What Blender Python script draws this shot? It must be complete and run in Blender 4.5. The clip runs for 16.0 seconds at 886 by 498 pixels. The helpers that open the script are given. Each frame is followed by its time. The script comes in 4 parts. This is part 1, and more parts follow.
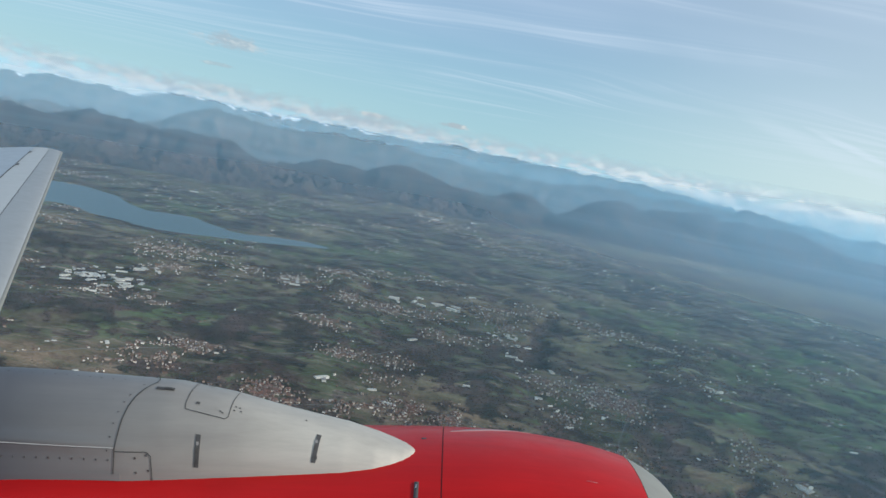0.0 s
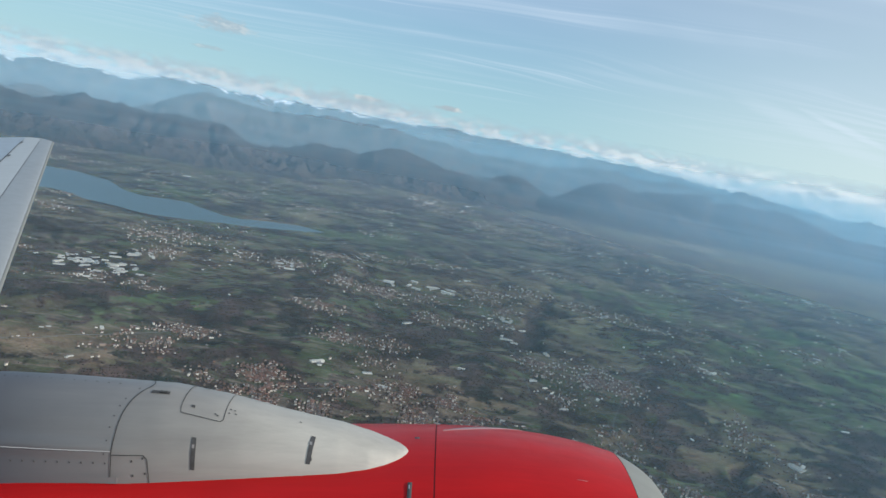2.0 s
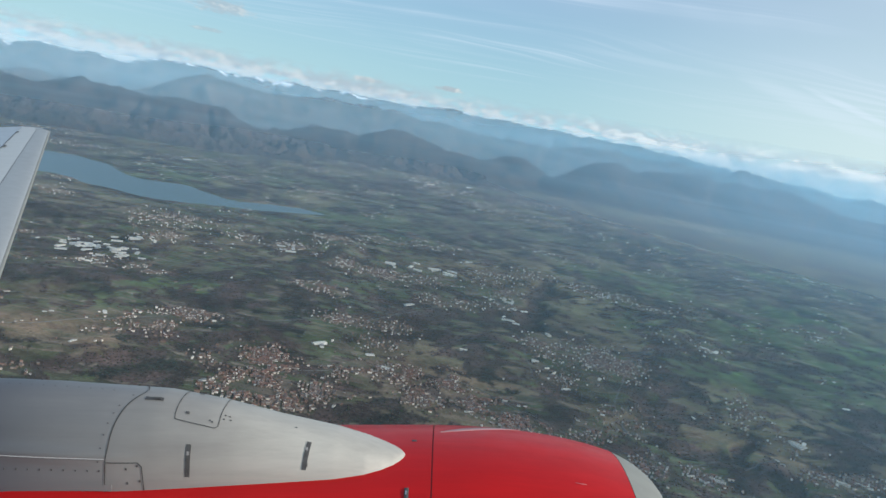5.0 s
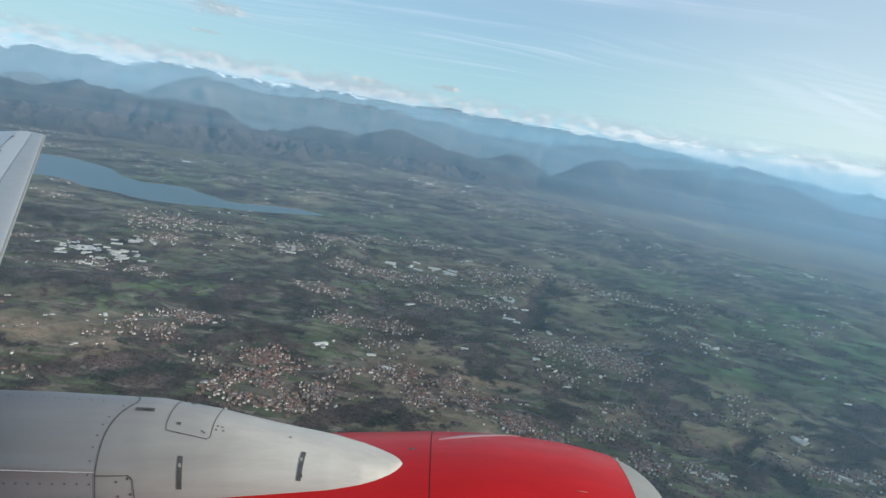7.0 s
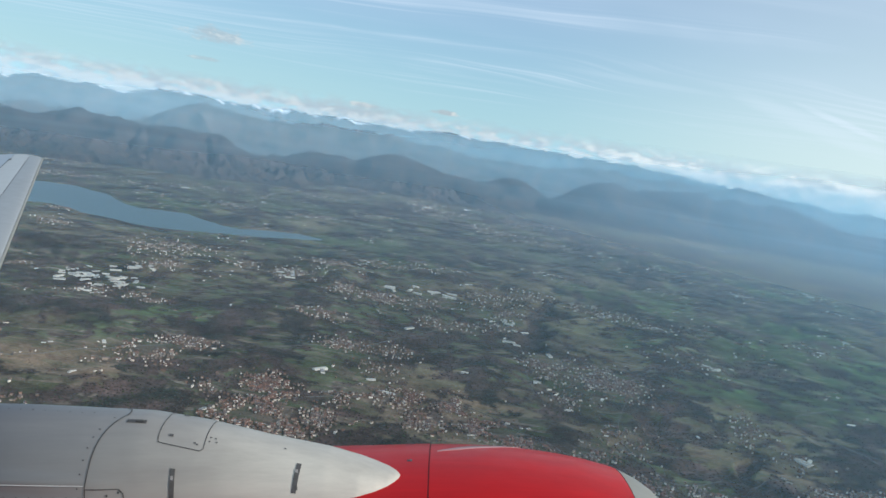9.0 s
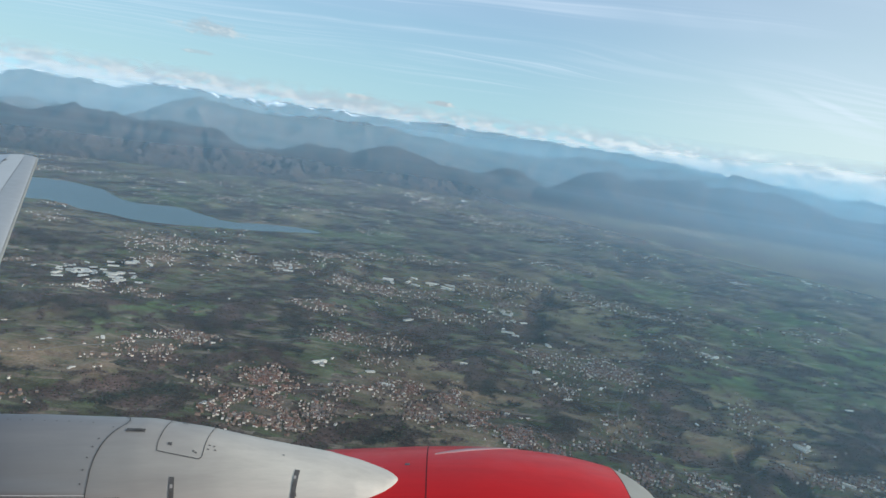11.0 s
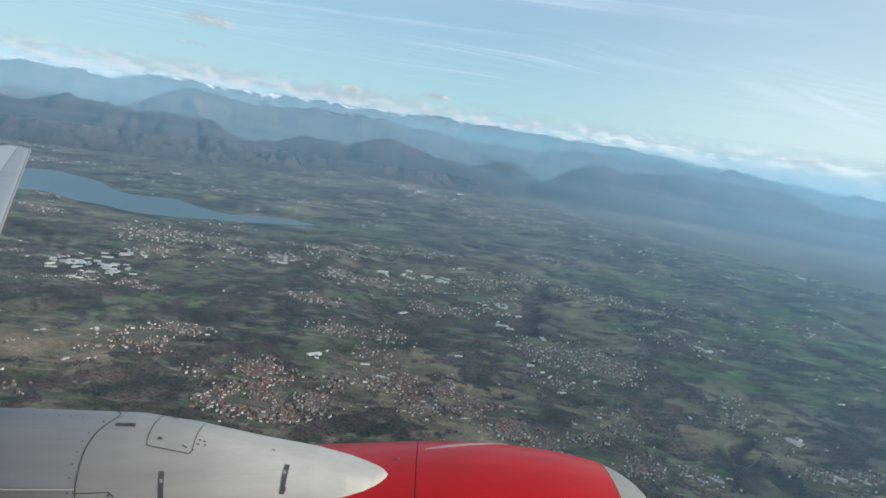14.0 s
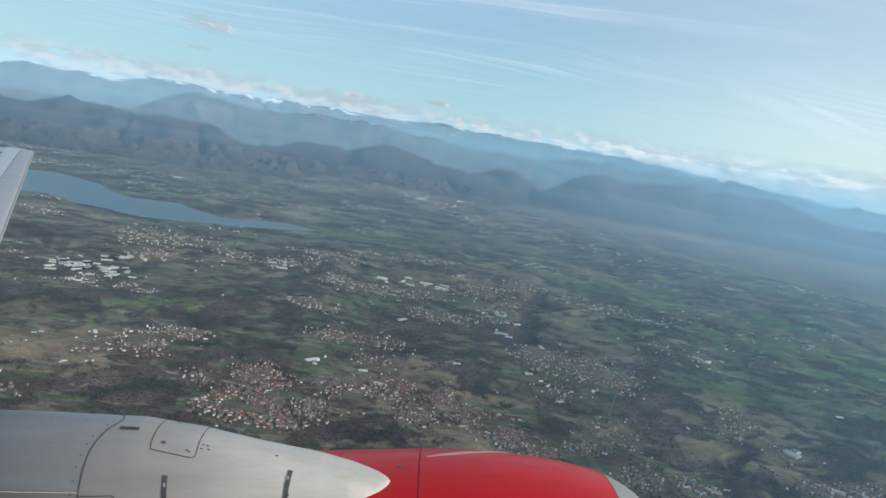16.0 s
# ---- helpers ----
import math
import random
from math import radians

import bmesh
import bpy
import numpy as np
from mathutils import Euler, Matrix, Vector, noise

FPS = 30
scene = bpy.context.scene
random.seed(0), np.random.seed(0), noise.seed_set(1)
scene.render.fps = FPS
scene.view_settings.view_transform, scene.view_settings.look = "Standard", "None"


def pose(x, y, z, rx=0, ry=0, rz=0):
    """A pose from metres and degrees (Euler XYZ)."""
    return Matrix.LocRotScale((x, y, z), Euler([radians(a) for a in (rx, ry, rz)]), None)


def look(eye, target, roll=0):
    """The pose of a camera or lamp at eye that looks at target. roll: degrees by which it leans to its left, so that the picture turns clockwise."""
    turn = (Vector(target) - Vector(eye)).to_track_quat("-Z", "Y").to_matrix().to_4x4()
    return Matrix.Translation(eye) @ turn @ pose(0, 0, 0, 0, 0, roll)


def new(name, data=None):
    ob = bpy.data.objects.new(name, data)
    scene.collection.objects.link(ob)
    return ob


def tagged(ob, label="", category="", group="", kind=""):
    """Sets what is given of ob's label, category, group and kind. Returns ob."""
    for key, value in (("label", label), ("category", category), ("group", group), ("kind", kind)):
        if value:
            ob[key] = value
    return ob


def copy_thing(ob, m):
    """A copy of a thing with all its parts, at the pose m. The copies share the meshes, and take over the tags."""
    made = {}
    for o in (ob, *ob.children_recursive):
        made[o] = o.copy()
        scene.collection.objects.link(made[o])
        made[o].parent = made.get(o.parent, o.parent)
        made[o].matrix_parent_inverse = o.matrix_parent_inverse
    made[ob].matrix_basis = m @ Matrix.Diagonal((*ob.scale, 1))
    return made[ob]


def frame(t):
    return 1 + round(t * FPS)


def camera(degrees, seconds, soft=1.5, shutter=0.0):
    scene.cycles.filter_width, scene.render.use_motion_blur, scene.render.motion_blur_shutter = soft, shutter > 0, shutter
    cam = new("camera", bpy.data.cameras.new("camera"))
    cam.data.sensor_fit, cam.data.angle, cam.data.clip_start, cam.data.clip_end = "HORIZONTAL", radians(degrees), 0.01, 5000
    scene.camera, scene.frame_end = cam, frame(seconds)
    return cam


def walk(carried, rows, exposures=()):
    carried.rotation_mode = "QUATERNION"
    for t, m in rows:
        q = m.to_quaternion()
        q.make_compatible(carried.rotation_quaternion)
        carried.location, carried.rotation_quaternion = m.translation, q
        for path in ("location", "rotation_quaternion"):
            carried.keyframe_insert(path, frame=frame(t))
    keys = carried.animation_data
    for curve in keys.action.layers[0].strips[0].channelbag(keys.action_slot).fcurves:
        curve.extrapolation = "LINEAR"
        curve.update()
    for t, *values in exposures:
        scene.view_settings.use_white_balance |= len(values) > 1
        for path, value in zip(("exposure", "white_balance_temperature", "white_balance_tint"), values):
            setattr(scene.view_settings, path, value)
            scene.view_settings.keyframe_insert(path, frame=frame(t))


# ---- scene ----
# The view from the port side of an airliner: engine and wing tip at true size, and far below it a wide plain
# with towns, a lake, foothills and snowy mountains, all of the land modelled at a tenth of its size.
cam = camera(61.1, 16.0, soft=1.5)
PATH = [
    (0.0, 0.008, -0.100, 149.911, 0.66, -6.18, 10.94),
    (0.5, 0.002, -0.129, 149.948, 0.33, -6.55, 10.87),
    (1.0, 0.001, -0.135, 149.974, 0.20, -6.85, 10.78),
    (1.5, -0.001, -0.122, 149.981, 0.06, -7.09, 10.72),
    (2.0, 0.004, -0.119, 150.000, 0.00, -7.35, 10.69),
    (2.5, 0.006, -0.101, 150.011, 0.05, -7.57, 10.62),
    (3.0, 0.000, -0.092, 150.030, 0.14, -7.82, 10.51),
    (3.5, -0.003, -0.079, 150.042, 0.14, -8.04, 10.48),
    (4.0, 0.002, -0.068, 150.056, 0.03, -8.31, 10.40),
    (6.5, 0.025, -0.016, 150.112, -0.22, -9.06, 9.88),
    (7.0, 0.029, 0.015, 150.099, -0.16, -8.83, 9.62),
    (7.5, 0.032, 0.021, 150.085, -0.11, -8.45, 9.39),
    (8.0, 0.028, 0.023, 150.055, 0.04, -7.88, 9.07),
    (8.5, 0.036, 0.039, 150.021, 0.11, -7.33, 8.96),
    (9.0, 0.051, 0.049, 150.022, 0.07, -7.04, 9.07),
    (11.5, 0.057, 0.036, 150.098, -0.30, -7.86, 8.25),
    (12.0, 0.063, 0.031, 150.102, -0.42, -7.99, 8.26),
    (12.5, 0.073, 0.033, 150.097, -0.50, -8.09, 8.25),
    (13.0, 0.075, 0.025, 150.080, -0.56, -8.12, 8.34),
    (13.5, 0.077, 0.040, 150.081, -0.58, -8.14, 8.47),
    (14.0, 0.072, 0.036, 150.103, -0.66, -8.15, 8.72),
    (14.5, 0.064, 0.039, 150.117, -0.63, -8.13, 8.74),
    (15.0, 0.053, 0.044, 150.128, -0.60, -8.02, 8.89),
    (15.5, 0.044, 0.034, 150.120, -0.61, -7.86, 9.08),
    (16.0, 0.047, 0.024, 150.104, -0.60, -7.61, 9.44),
]


EXPOSURE = 0.08


def eye_pose(x, y, z, yaw, pitch, roll):
    return pose(x, y, z, 90 + pitch, 0, yaw) @ pose(0, 0, 0, 0, 0, roll)


walk(cam, [(t, eye_pose(*row)) for t, *row in PATH], [(0.0, EXPOSURE - 0.13, 5950, 8.5), (3.0, EXPOSURE - 0.1, 5950, 8.5), (8.0, EXPOSURE - 0.01, 5950, 8.5), (16.0, EXPOSURE - 0.02, 5950, 8.5)])

# ---- light ----
SUN_FROM = Vector((0.85, -0.33, 0.41)).normalized()

sun = new("sun", bpy.data.lights.new("sun", "SUN"))
sun.data.energy, sun.data.angle, sun.data.color = 3.4, radians(0.53), (1.0, 0.90, 0.78)
sun.matrix_world = look((0, 0, 400), Vector((0, 0, 400)) - SUN_FROM)


def sky():
    world = bpy.data.worlds.new("sky")
    scene.world = world
    world.use_nodes = True
    nt = world.node_tree
    nt.nodes.clear()
    N = lambda kind: nt.nodes.new("ShaderNode" + kind)
    link = nt.links.new

    def math_node(op, a, b=None, c=None):
        n = N("Math")
        n.operation = op
        for i, v in enumerate((a, b, c)):
            if v is None:
                continue
            if isinstance(v, (int, float)):
                n.inputs[i].default_value = v
            else:
                link(v, n.inputs[i])
        return n.outputs[0]

    def smooth(v, lo, hi, out0=0.0, out1=1.0):
        n = N("MapRange")
        n.interpolation_type = "SMOOTHSTEP"
        link(v, n.inputs["Value"])
        n.inputs["From Min"].default_value, n.inputs["From Max"].default_value = lo, hi
        n.inputs["To Min"].default_value, n.inputs["To Max"].default_value = out0, out1
        return n.outputs[0]

    def mixed(fac, a, b):
        n = N("Mix")
        n.data_type = "RGBA"
        link(fac, n.inputs["Factor"])
        for socket, v in ((n.inputs["A"], a), (n.inputs["B"], b)):
            if isinstance(v, tuple):
                socket.default_value = (*v, 1)
            else:
                link(v, socket)
        return n.outputs["Result"]

    def cloud_noise(vector, scale, detail, rough, distort=0.0):
        n = N("TexNoise")
        link(vector, n.inputs["Vector"])
        n.inputs["Scale"].default_value, n.inputs["Detail"].default_value = scale, detail
        n.inputs["Roughness"].default_value, n.inputs["Distortion"].default_value = rough, distort
        return n.outputs["Fac"]

    tex = N("TexSky")
    tex.sky_type, tex.sun_disc = "NISHITA", False
    tex.sun_elevation = math.asin(SUN_FROM.z)
    tex.sun_rotation = math.atan2(SUN_FROM.x, SUN_FROM.y)
    tex.air_density, tex.dust_density, tex.ozone_density, tex.altitude = 1.25, 0.35, 1.6, 1200

    direction = N("TexCoord").outputs["Generated"]
    sep = N("SeparateXYZ")
    link(direction, sep.inputs[0])
    x, y, z = sep.outputs
    up = math_node("MAXIMUM", z, 0.02)
    # high thin cirrus, streaked, on a flat layer overhead
    plane = N("CombineXYZ")
    link(math_node("DIVIDE", x, up), plane.inputs[0])
    link(math_node("DIVIDE", y, up), plane.inputs[1])
    drift = cloud_noise(plane.outputs[0], 0.22, 2, 0.4)
    sway = N("CombineXYZ")
    link(math_node("MULTIPLY", math_node("SUBTRACT", drift, 0.5), 4.0), sway.inputs[1])
    swayed = N("VectorMath")
    swayed.operation = "ADD"
    link(plane.outputs[0], swayed.inputs[0])
    link(sway.outputs[0], swayed.inputs[1])
    turned = N("Mapping")
    link(swayed.outputs[0], turned.inputs["Vector"])
    turned.inputs["Rotation"].default_value = (0, 0, radians(-13))
    turned.inputs["Scale"].default_value = (0.17, 2.3, 1)
    streaks = cloud_noise(turned.outputs[0], 1.1, 6, 0.55, 0.6)
    broad = cloud_noise(plane.outputs[0], 0.35, 3, 0.5, 0.3)
    cirrus = math_node("MULTIPLY", smooth(streaks, 0.42, 0.75), smooth(broad, 0.36, 0.62))
    cirrus = math_node("MULTIPLY", cirrus, smooth(z, 0.05, 0.13, 0.0, 0.5))
    veil = math_node("MULTIPLY", smooth(broad, 0.3, 0.7, 0.22, 0.55), smooth(z, 0.06, 0.25))
    clear = mixed(smooth(z, 0.02, 0.32, 0.85, 0.2), tex.outputs[0], mixed(smooth(z, 0.03, 0.2), (4.05, 6.3, 6.85), (2.9, 5.2, 6.6)))
    clear = mixed(math_node("MULTIPLY", smooth(x, 0.0, 0.6, 0.0, 0.65), smooth(z, 0.06, 0.24, 1.0, 0.6)), clear, (8.3, 8.9, 8.1))
    high = mixed(veil, clear, (5.4, 6.4, 7.8))
    # single bright wisps: bearing, level, half length, half width, fall, density
    bearing = math_node("ARCTAN2", x, y)
    for at, level, wide, tall, fall, most in ((0.452, 0.109, 0.06, 0.0055, -0.32, 0.5), (0.42, 0.103, 0.11, 0.014, -0.29, 0.28), (0.2, 0.130, 0.13, 0.005, -0.05, 0.15)):
        off = math_node("SUBTRACT", bearing, at)
        du = math_node("DIVIDE", off, wide)
        dv = math_node("DIVIDE", math_node("SUBTRACT", math_node("SUBTRACT", z, level), math_node("MULTIPLY", off, fall)), tall)
        gap = math_node("ADD", math_node("MULTIPLY", du, du), math_node("MULTIPLY", dv, dv))
        gap = math_node("ADD", gap, math_node("MULTIPLY", math_node("SUBTRACT", 0.5, streaks), 2.0))
        cirrus = math_node("MAXIMUM", cirrus, smooth(gap, -0.3, 1.2, most, 0.0))
    high = mixed(cirrus, high, (7.8, 8.5, 9.1))
    # a long bank of cumulus over the far mountains
    bank = N("CombineXYZ")
    link(math_node("ARCTAN2", x, y), bank.inputs[0])
    link(math_node("MULTIPLY", math_node("ADD", z, math_node("MULTIPLY", math_node("ARCTAN2", x, y), 0.012)), 2.1), bank.inputs[1])
    puffs = cloud_noise(bank.outputs[0], 44, 9, 0.64, 0.2)
    groups = cloud_noise(bank.outputs[0], 6, 2, 0.5)
    body = math_node("ADD", math_node("MULTIPLY", puffs, 0.75), math_node("MULTIPLY", groups, 0.35))
    height = math_node("ADD", z, math_node("MULTIPLY", math_node("SUBTRACT", puffs, 0.5), 0.045))
    band = math_node("MULTIPLY", smooth(height, 0.002, 0.018), smooth(height, 0.034, 0.056, 1.0, 0.0))
    azimuth = bank.inputs[0].links[0].from_socket
    thicker = math_node("ADD", body, smooth(azimuth, -0.2, 0.5, 0.0, 0.02))
    cover = math_node("MULTIPLY", smooth(thicker, 0.45, 0.565), band)
    # a few single small clouds over the bank
    for at, level, wide, tall, most in ((-0.325, 0.101, 0.045, 0.011, 0.6), (-0.337, 0.0707, 0.024, 0.003, 0.45), (-0.130, 0.047, 0.026, 0.005, 0.85), (-0.027, 0.0545, 0.024, 0.0045, 0.85), (-0.321, 0.0425, 0.035, 0.006, 0.8), (0.416, 0.036, 0.03, 0.0055, 0.85)):
        du = math_node("DIVIDE", math_node("SUBTRACT", azimuth, at), wide)
        dv = math_node("DIVIDE", math_node("SUBTRACT", z, level), tall)
        gap = math_node("ADD", math_node("MULTIPLY", du, du), math_node("MULTIPLY", dv, dv))
        gap = math_node("ADD", gap, math_node("MULTIPLY", math_node("SUBTRACT", 0.5, puffs), 3.5))
        cover = math_node("MAXIMUM", cover, smooth(gap, 0.0, 1.1, most, 0.0))
    shifted = N("VectorMath")
    shifted.operation = "ADD"
    shifted.inputs[1].default_value = (0.006, 0.016, 0.0)
    link(bank.outputs[0], shifted.inputs[0])
    lit = math_node("SUBTRACT", puffs, cloud_noise(shifted.outputs[0], 44, 9, 0.64, 0.2))
    # tops in their own shade look grey, the parts lower down catch the sun
    lit = math_node("ADD", lit, smooth(height, 0.026, 0.048, 0.05, -0.10))
    lit = math_node("ADD", lit, smooth(cloud_noise(bank.outputs[0], 14, 3, 0.5), 0.35, 0.65, -0.05, 0.05))
    tone = mixed(smooth(lit, -0.1, 0.09), mixed(smooth(x, -0.1, 0.5), (4.5, 4.8, 4.95), (5.4, 6.0, 6.1)), mixed(smooth(x, -0.1, 0.45), (6.7, 6.55, 6.15), (10.4, 10.1, 9.2)))
    total = mixed(math_node("MULTIPLY", cover, 0.94), high, tone)

    back = N("Background")
    link(total, back.inputs["Color"])
    back.inputs["Strength"].default_value = 0.103
    link(back.outputs[0], N("OutputWorld").inputs[0])


sky()

# ---- noise over numpy arrays ----


def lattice(ix, iy, seed):
    v = (ix.astype(np.int64) * 374761393 + iy.astype(np.int64) * 668265263 + seed * 1442695041) & 0x7FFFFFFF
    v = ((v ^ (v >> 13)) * 1274126177) & 0x7FFFFFFF
    return ((v ^ (v >> 16)) & 0xFFFF) / 65535.0


def value_noise(x, y, seed=0):
    fx, fy = np.floor(x), np.floor(y)
    u, v = x - fx, y - fy
    u, v = u * u * (3 - 2 * u), v * v * (3 - 2 * v)
    a, b = lattice(fx, fy, seed), lattice(fx + 1, fy, seed)
    c, d = lattice(fx, fy + 1, seed), lattice(fx + 1, fy + 1, seed)
    return (a * (1 - u) + b * u) * (1 - v) + (c * (1 - u) + d * u) * v


def fbm(x, y, size, octaves=4, seed=0, gain=0.5):
    total, amp, norm = 0.0, 1.0, 0.0
    for i in range(octaves):
        k = 2 ** i / size
        total = total + amp * value_noise(x * k + 17.3 * i, y * k - 9.1 * i, seed + i)
        norm, amp = norm + amp, amp * gain
    return total / norm


def ridged(x, y, size, octaves=4, seed=0):
    total, amp, norm = 0.0, 1.0, 0.0
    for i in range(octaves):
        k = 2 ** i / size
        total = total + amp * (1 - np.abs(2 * value_noise(x * k + 5.7 * i, y * k + 3.3 * i, seed + i) - 1))
        norm, amp = norm + amp, amp * 0.5
    return total / norm


def step(v, lo, hi):
    w = np.clip((v - lo) / (hi - lo), 0, 1)
    return w * w * (3 - 2 * w)


# ---- plan of the land ----
LAKE_FAR = [(-784, 1204), (-736, 1247), (-690, 1268), (-646, 1276), (-602, 1257), (-567, 1233), (-507, 1154), (-466, 1120), (-433, 1134), (-401, 1143), (-361, 1104), (-323, 1077), (-292, 1069), (-258, 1099), (-218, 1111), (-181, 1103)]
LAKE_NEAR = [(-180, 1089), (-228, 1042), (-266, 1007), (-293, 995), (-340, 974), (-363, 958), (-392, 957), (-421, 972), (-451, 979), (-480, 985), (-507, 1000), (-533, 1020), (-563, 1018), (-586, 997), (-616, 950)]
LAKE = np.array(LAKE_FAR + LAKE_NEAR, float)

# towns: centre, half length and width, turn, number of houses, share of red roofs
# the near villages
NEAR_TOWNS = [
    (-165, 443, 23, 21, 20, 260, 0.5), (-151, 467, 15, 18, 18, 110, 0.45), (-181, 414, 11, 7, 24, 40, 0.5), (-87, 406, 14, 19, 12, 330, 0.8),
    (-86, 366, 17, 17, 13, 330, 0.55), (-50, 377, 9, 14, 8, 110, 0.45), (-63, 356, 12, 10, 10, 90, 0.5), (-115, 395, 9, 11, 16, 36, 0.4),
    (-95, 599, 20, 18, 9, 210, 0.75), (-57, 527, 19, 15, 6, 150, 0.5), (-24, 534, 14, 16, 3, 60, 0.5), (-44, 409, 11, 9, 6, 60, 0.5),
    (-27, 428, 12, 18, 4, 80, 0.4),
]
NEAR_TOWNS += [
    (-8, 427, 9, 16, 1, 120, 0.75), (2, 389, 11, 17, 0, 110, 0.5), (19, 424, 9, 20, -3, 190, 0.65), (35, 401, 12, 16, -5, 190, 0.6),
    (57, 376, 12, 13, -9, 200, 0.55), (72, 368, 8, 8, -11, 80, 0.5), (125, 420, 17, 26, -17, 110, 0.4), (121, 355, 12, 12, -19, 120, 0.45),
    (146, 356, 14, 9, -22, 70, 0.35), (215, 480, 14, 35, -24, 110, 0.5), (227, 432, 17, 16, -28, 70, 0.4), (221, 382, 21, 13, -30, 110, 0.4),
    (248, 386, 9, 11, -33, 60, 0.4),
]
NEAR_TOWNS += [
    (-188, 338, 8, 9, 29, 20, 0.5), (95, 384, 11, 12, -14, 60, 0.5), (-23, 477, 23, 20, 3, 60, 0.45),
]
# the middle of the plain
MIDDLE_TOWNS = [
    (103, 547, 24, 33, -11, 330, 0.3), (126, 531, 24, 31, -13, 330, 0.35), (145, 525, 20, 25, -15, 200, 0.5), (93, 476, 15, 13, -11, 60, 0.3),
    (82, 547, 9, 23, -8, 70, 0.3), (241, 627, 11, 22, -21, 60, 0.3), (313, 702, 24, 40, -24, 30, 0.4), (402, 788, 23, 36, -27, 50, 0.4),
    (476, 866, 20, 40, -29, 40, 0.35), (26, 644, 20, 22, -2, 70, 0.4), (1, 635, 13, 19, 0, 70, 0.55), (63, 670, 16, 24, -5, 60, 0.3),
    (-88, 724, 20, 25, 7, 150, 0.4),
]
MIDDLE_TOWNS += [
    (-51, 717, 22, 25, 4, 190, 0.55), (-19, 733, 26, 26, 1, 130, 0.45), (58, 804, 22, 41, -4, 220, 0.55), (73, 740, 15, 29, -6, 110, 0.4),
    (104, 860, 24, 47, -7, 130, 0.45), (166, 833, 19, 33, -11, 140, 0.5), (195, 804, 28, 35, -14, 140, 0.4), (225, 763, 21, 26, -16, 80, 0.35),
    (141, 1043, 32, 40, -8, 60, 0.35), (295, 806, 26, 43, -20, 40, 0.4), (205, 639, 16, 23, -18, 30, 0.4),
]
# this side of the lake
LAKE_TOWNS = [
    (-305, 787, 30, 64, 21, 330, 0.55), (-266, 797, 30, 43, 18, 170, 0.5), (-255, 697, 26, 22, 20, 120, 0.5), (-224, 577, 16, 17, 21, 150, 0.45),
    (-270, 574, 18, 14, 25, 60, 0.45), (-152, 756, 20, 22, 11, 190, 0.3), (-127, 871, 31, 24, 8, 160, 0.4), (-71, 910, 42, 31, 4, 160, 0.5),
    (-1, 946, 36, 38, 0, 120, 0.5), (-206, 770, 22, 23, 15, 70, 0.4), (-453, 852, 22, 31, 28, 110, 0.6), (-359, 634, 15, 15, 30, 40, 0.5),
    (-108, 793, 37, 30, 8, 70, 0.45),
]
LAKE_TOWNS += [
    (-508, 993, 25, 18, 27, 60, 0.6), (-256, 942, 30, 24, 15, 30, 0.4), (-294, 552, 14, 9, 28, 26, 0.5),
]
# the far shore and the foot of the hills
FAR_TOWNS = [
    (-850, 1671, 71, 114, 27, 150, 0.55), (-727, 1392, 48, 45, 28, 110, 0.5), (-930, 1610, 51, 78, 30, 70, 0.5), (-606, 1431, 70, 69, 23, 80, 0.5),
    (-527, 1552, 74, 79, 19, 90, 0.5), (-381, 1306, 47, 37, 16, 80, 0.5), (-389, 1567, 85, 105, 14, 110, 0.5), (-236, 1333, 51, 38, 10, 120, 0.5),
    (-159, 1546, 59, 62, 6, 140, 0.5), (-345, 1829, 84, 88, 11, 110, 0.5), (-280, 2288, 70, 108, 7, 80, 0.5), (-97, 2137, 81, 141, 3, 190, 0.45),
    (-11, 1888, 86, 129, 0, 230, 0.45),
]
FAR_TOWNS += [
    (69, 1642, 62, 98, -2, 230, 0.45), (125, 1550, 59, 75, -5, 190, 0.45), (216, 1474, 52, 68, -8, 190, 0.45), (272, 1374, 38, 50, -11, 90, 0.4),
    (212, 1963, 89, 120, -6, 120, 0.45), (-97, 1172, 54, 43, 5, 40, 0.4), (188, 1041, 40, 34, -10, 60, 0.4), (372, 1275, 60, 52, -16, 110, 0.4),
    (758, 2161, 79, 60, -19, 150, 0.3), (474, 1184, 39, 39, -22, 90, 0.35), (717, 1548, 77, 70, -25, 130, 0.4), (657, 1299, 44, 45, -27, 90, 0.4),
    (455, 1847, 90, 70, -14, 150, 0.4),
]
FAR_TOWNS += [
    (326, 1073, 43, 44, -17, 80, 0.4), (626, 1144, 40, 50, -29, 60, 0.4), (53, 2381, 108, 116, -1, 90, 0.4),
]
TOWNS = NEAR_TOWNS + MIDDLE_TOWNS + LAKE_TOWNS + FAR_TOWNS
# woods, open fields, lush and dry land, low hills: centre, half length and width, turn, weight or height
WOODS = [
    (-257, 500, 61, 25, 27, 0.2), (-137, 579, 41, 41, 13, 0.22), (-116, 708, 39, 27, 9, 0.2), (-146, 522, 25, 34, 16, 0.2), (-109, 448, 33, 30, 14, 0.2),
    (-146, 377, 29, 19, 21, 0.16), (-127, 408, 24, 23, 17, 0.16), (38, 497, 23, 46, -4, 0.2), (62, 571, 22, 42, -6, 0.16), (35, 571, 27, 35, -4, 0.12),
    (221, 667, 25, 127, -18, 0.22), (154, 494, 15, 41, -17, 0.16), (-86, 815, 38, 28, 6, 0.2), (-14, 888, 34, 25, 1, 0.14), (-395, 714, 44, 25, 29, 0.16),
    (-201, 699, 28, 16, 16, 0.1),
]
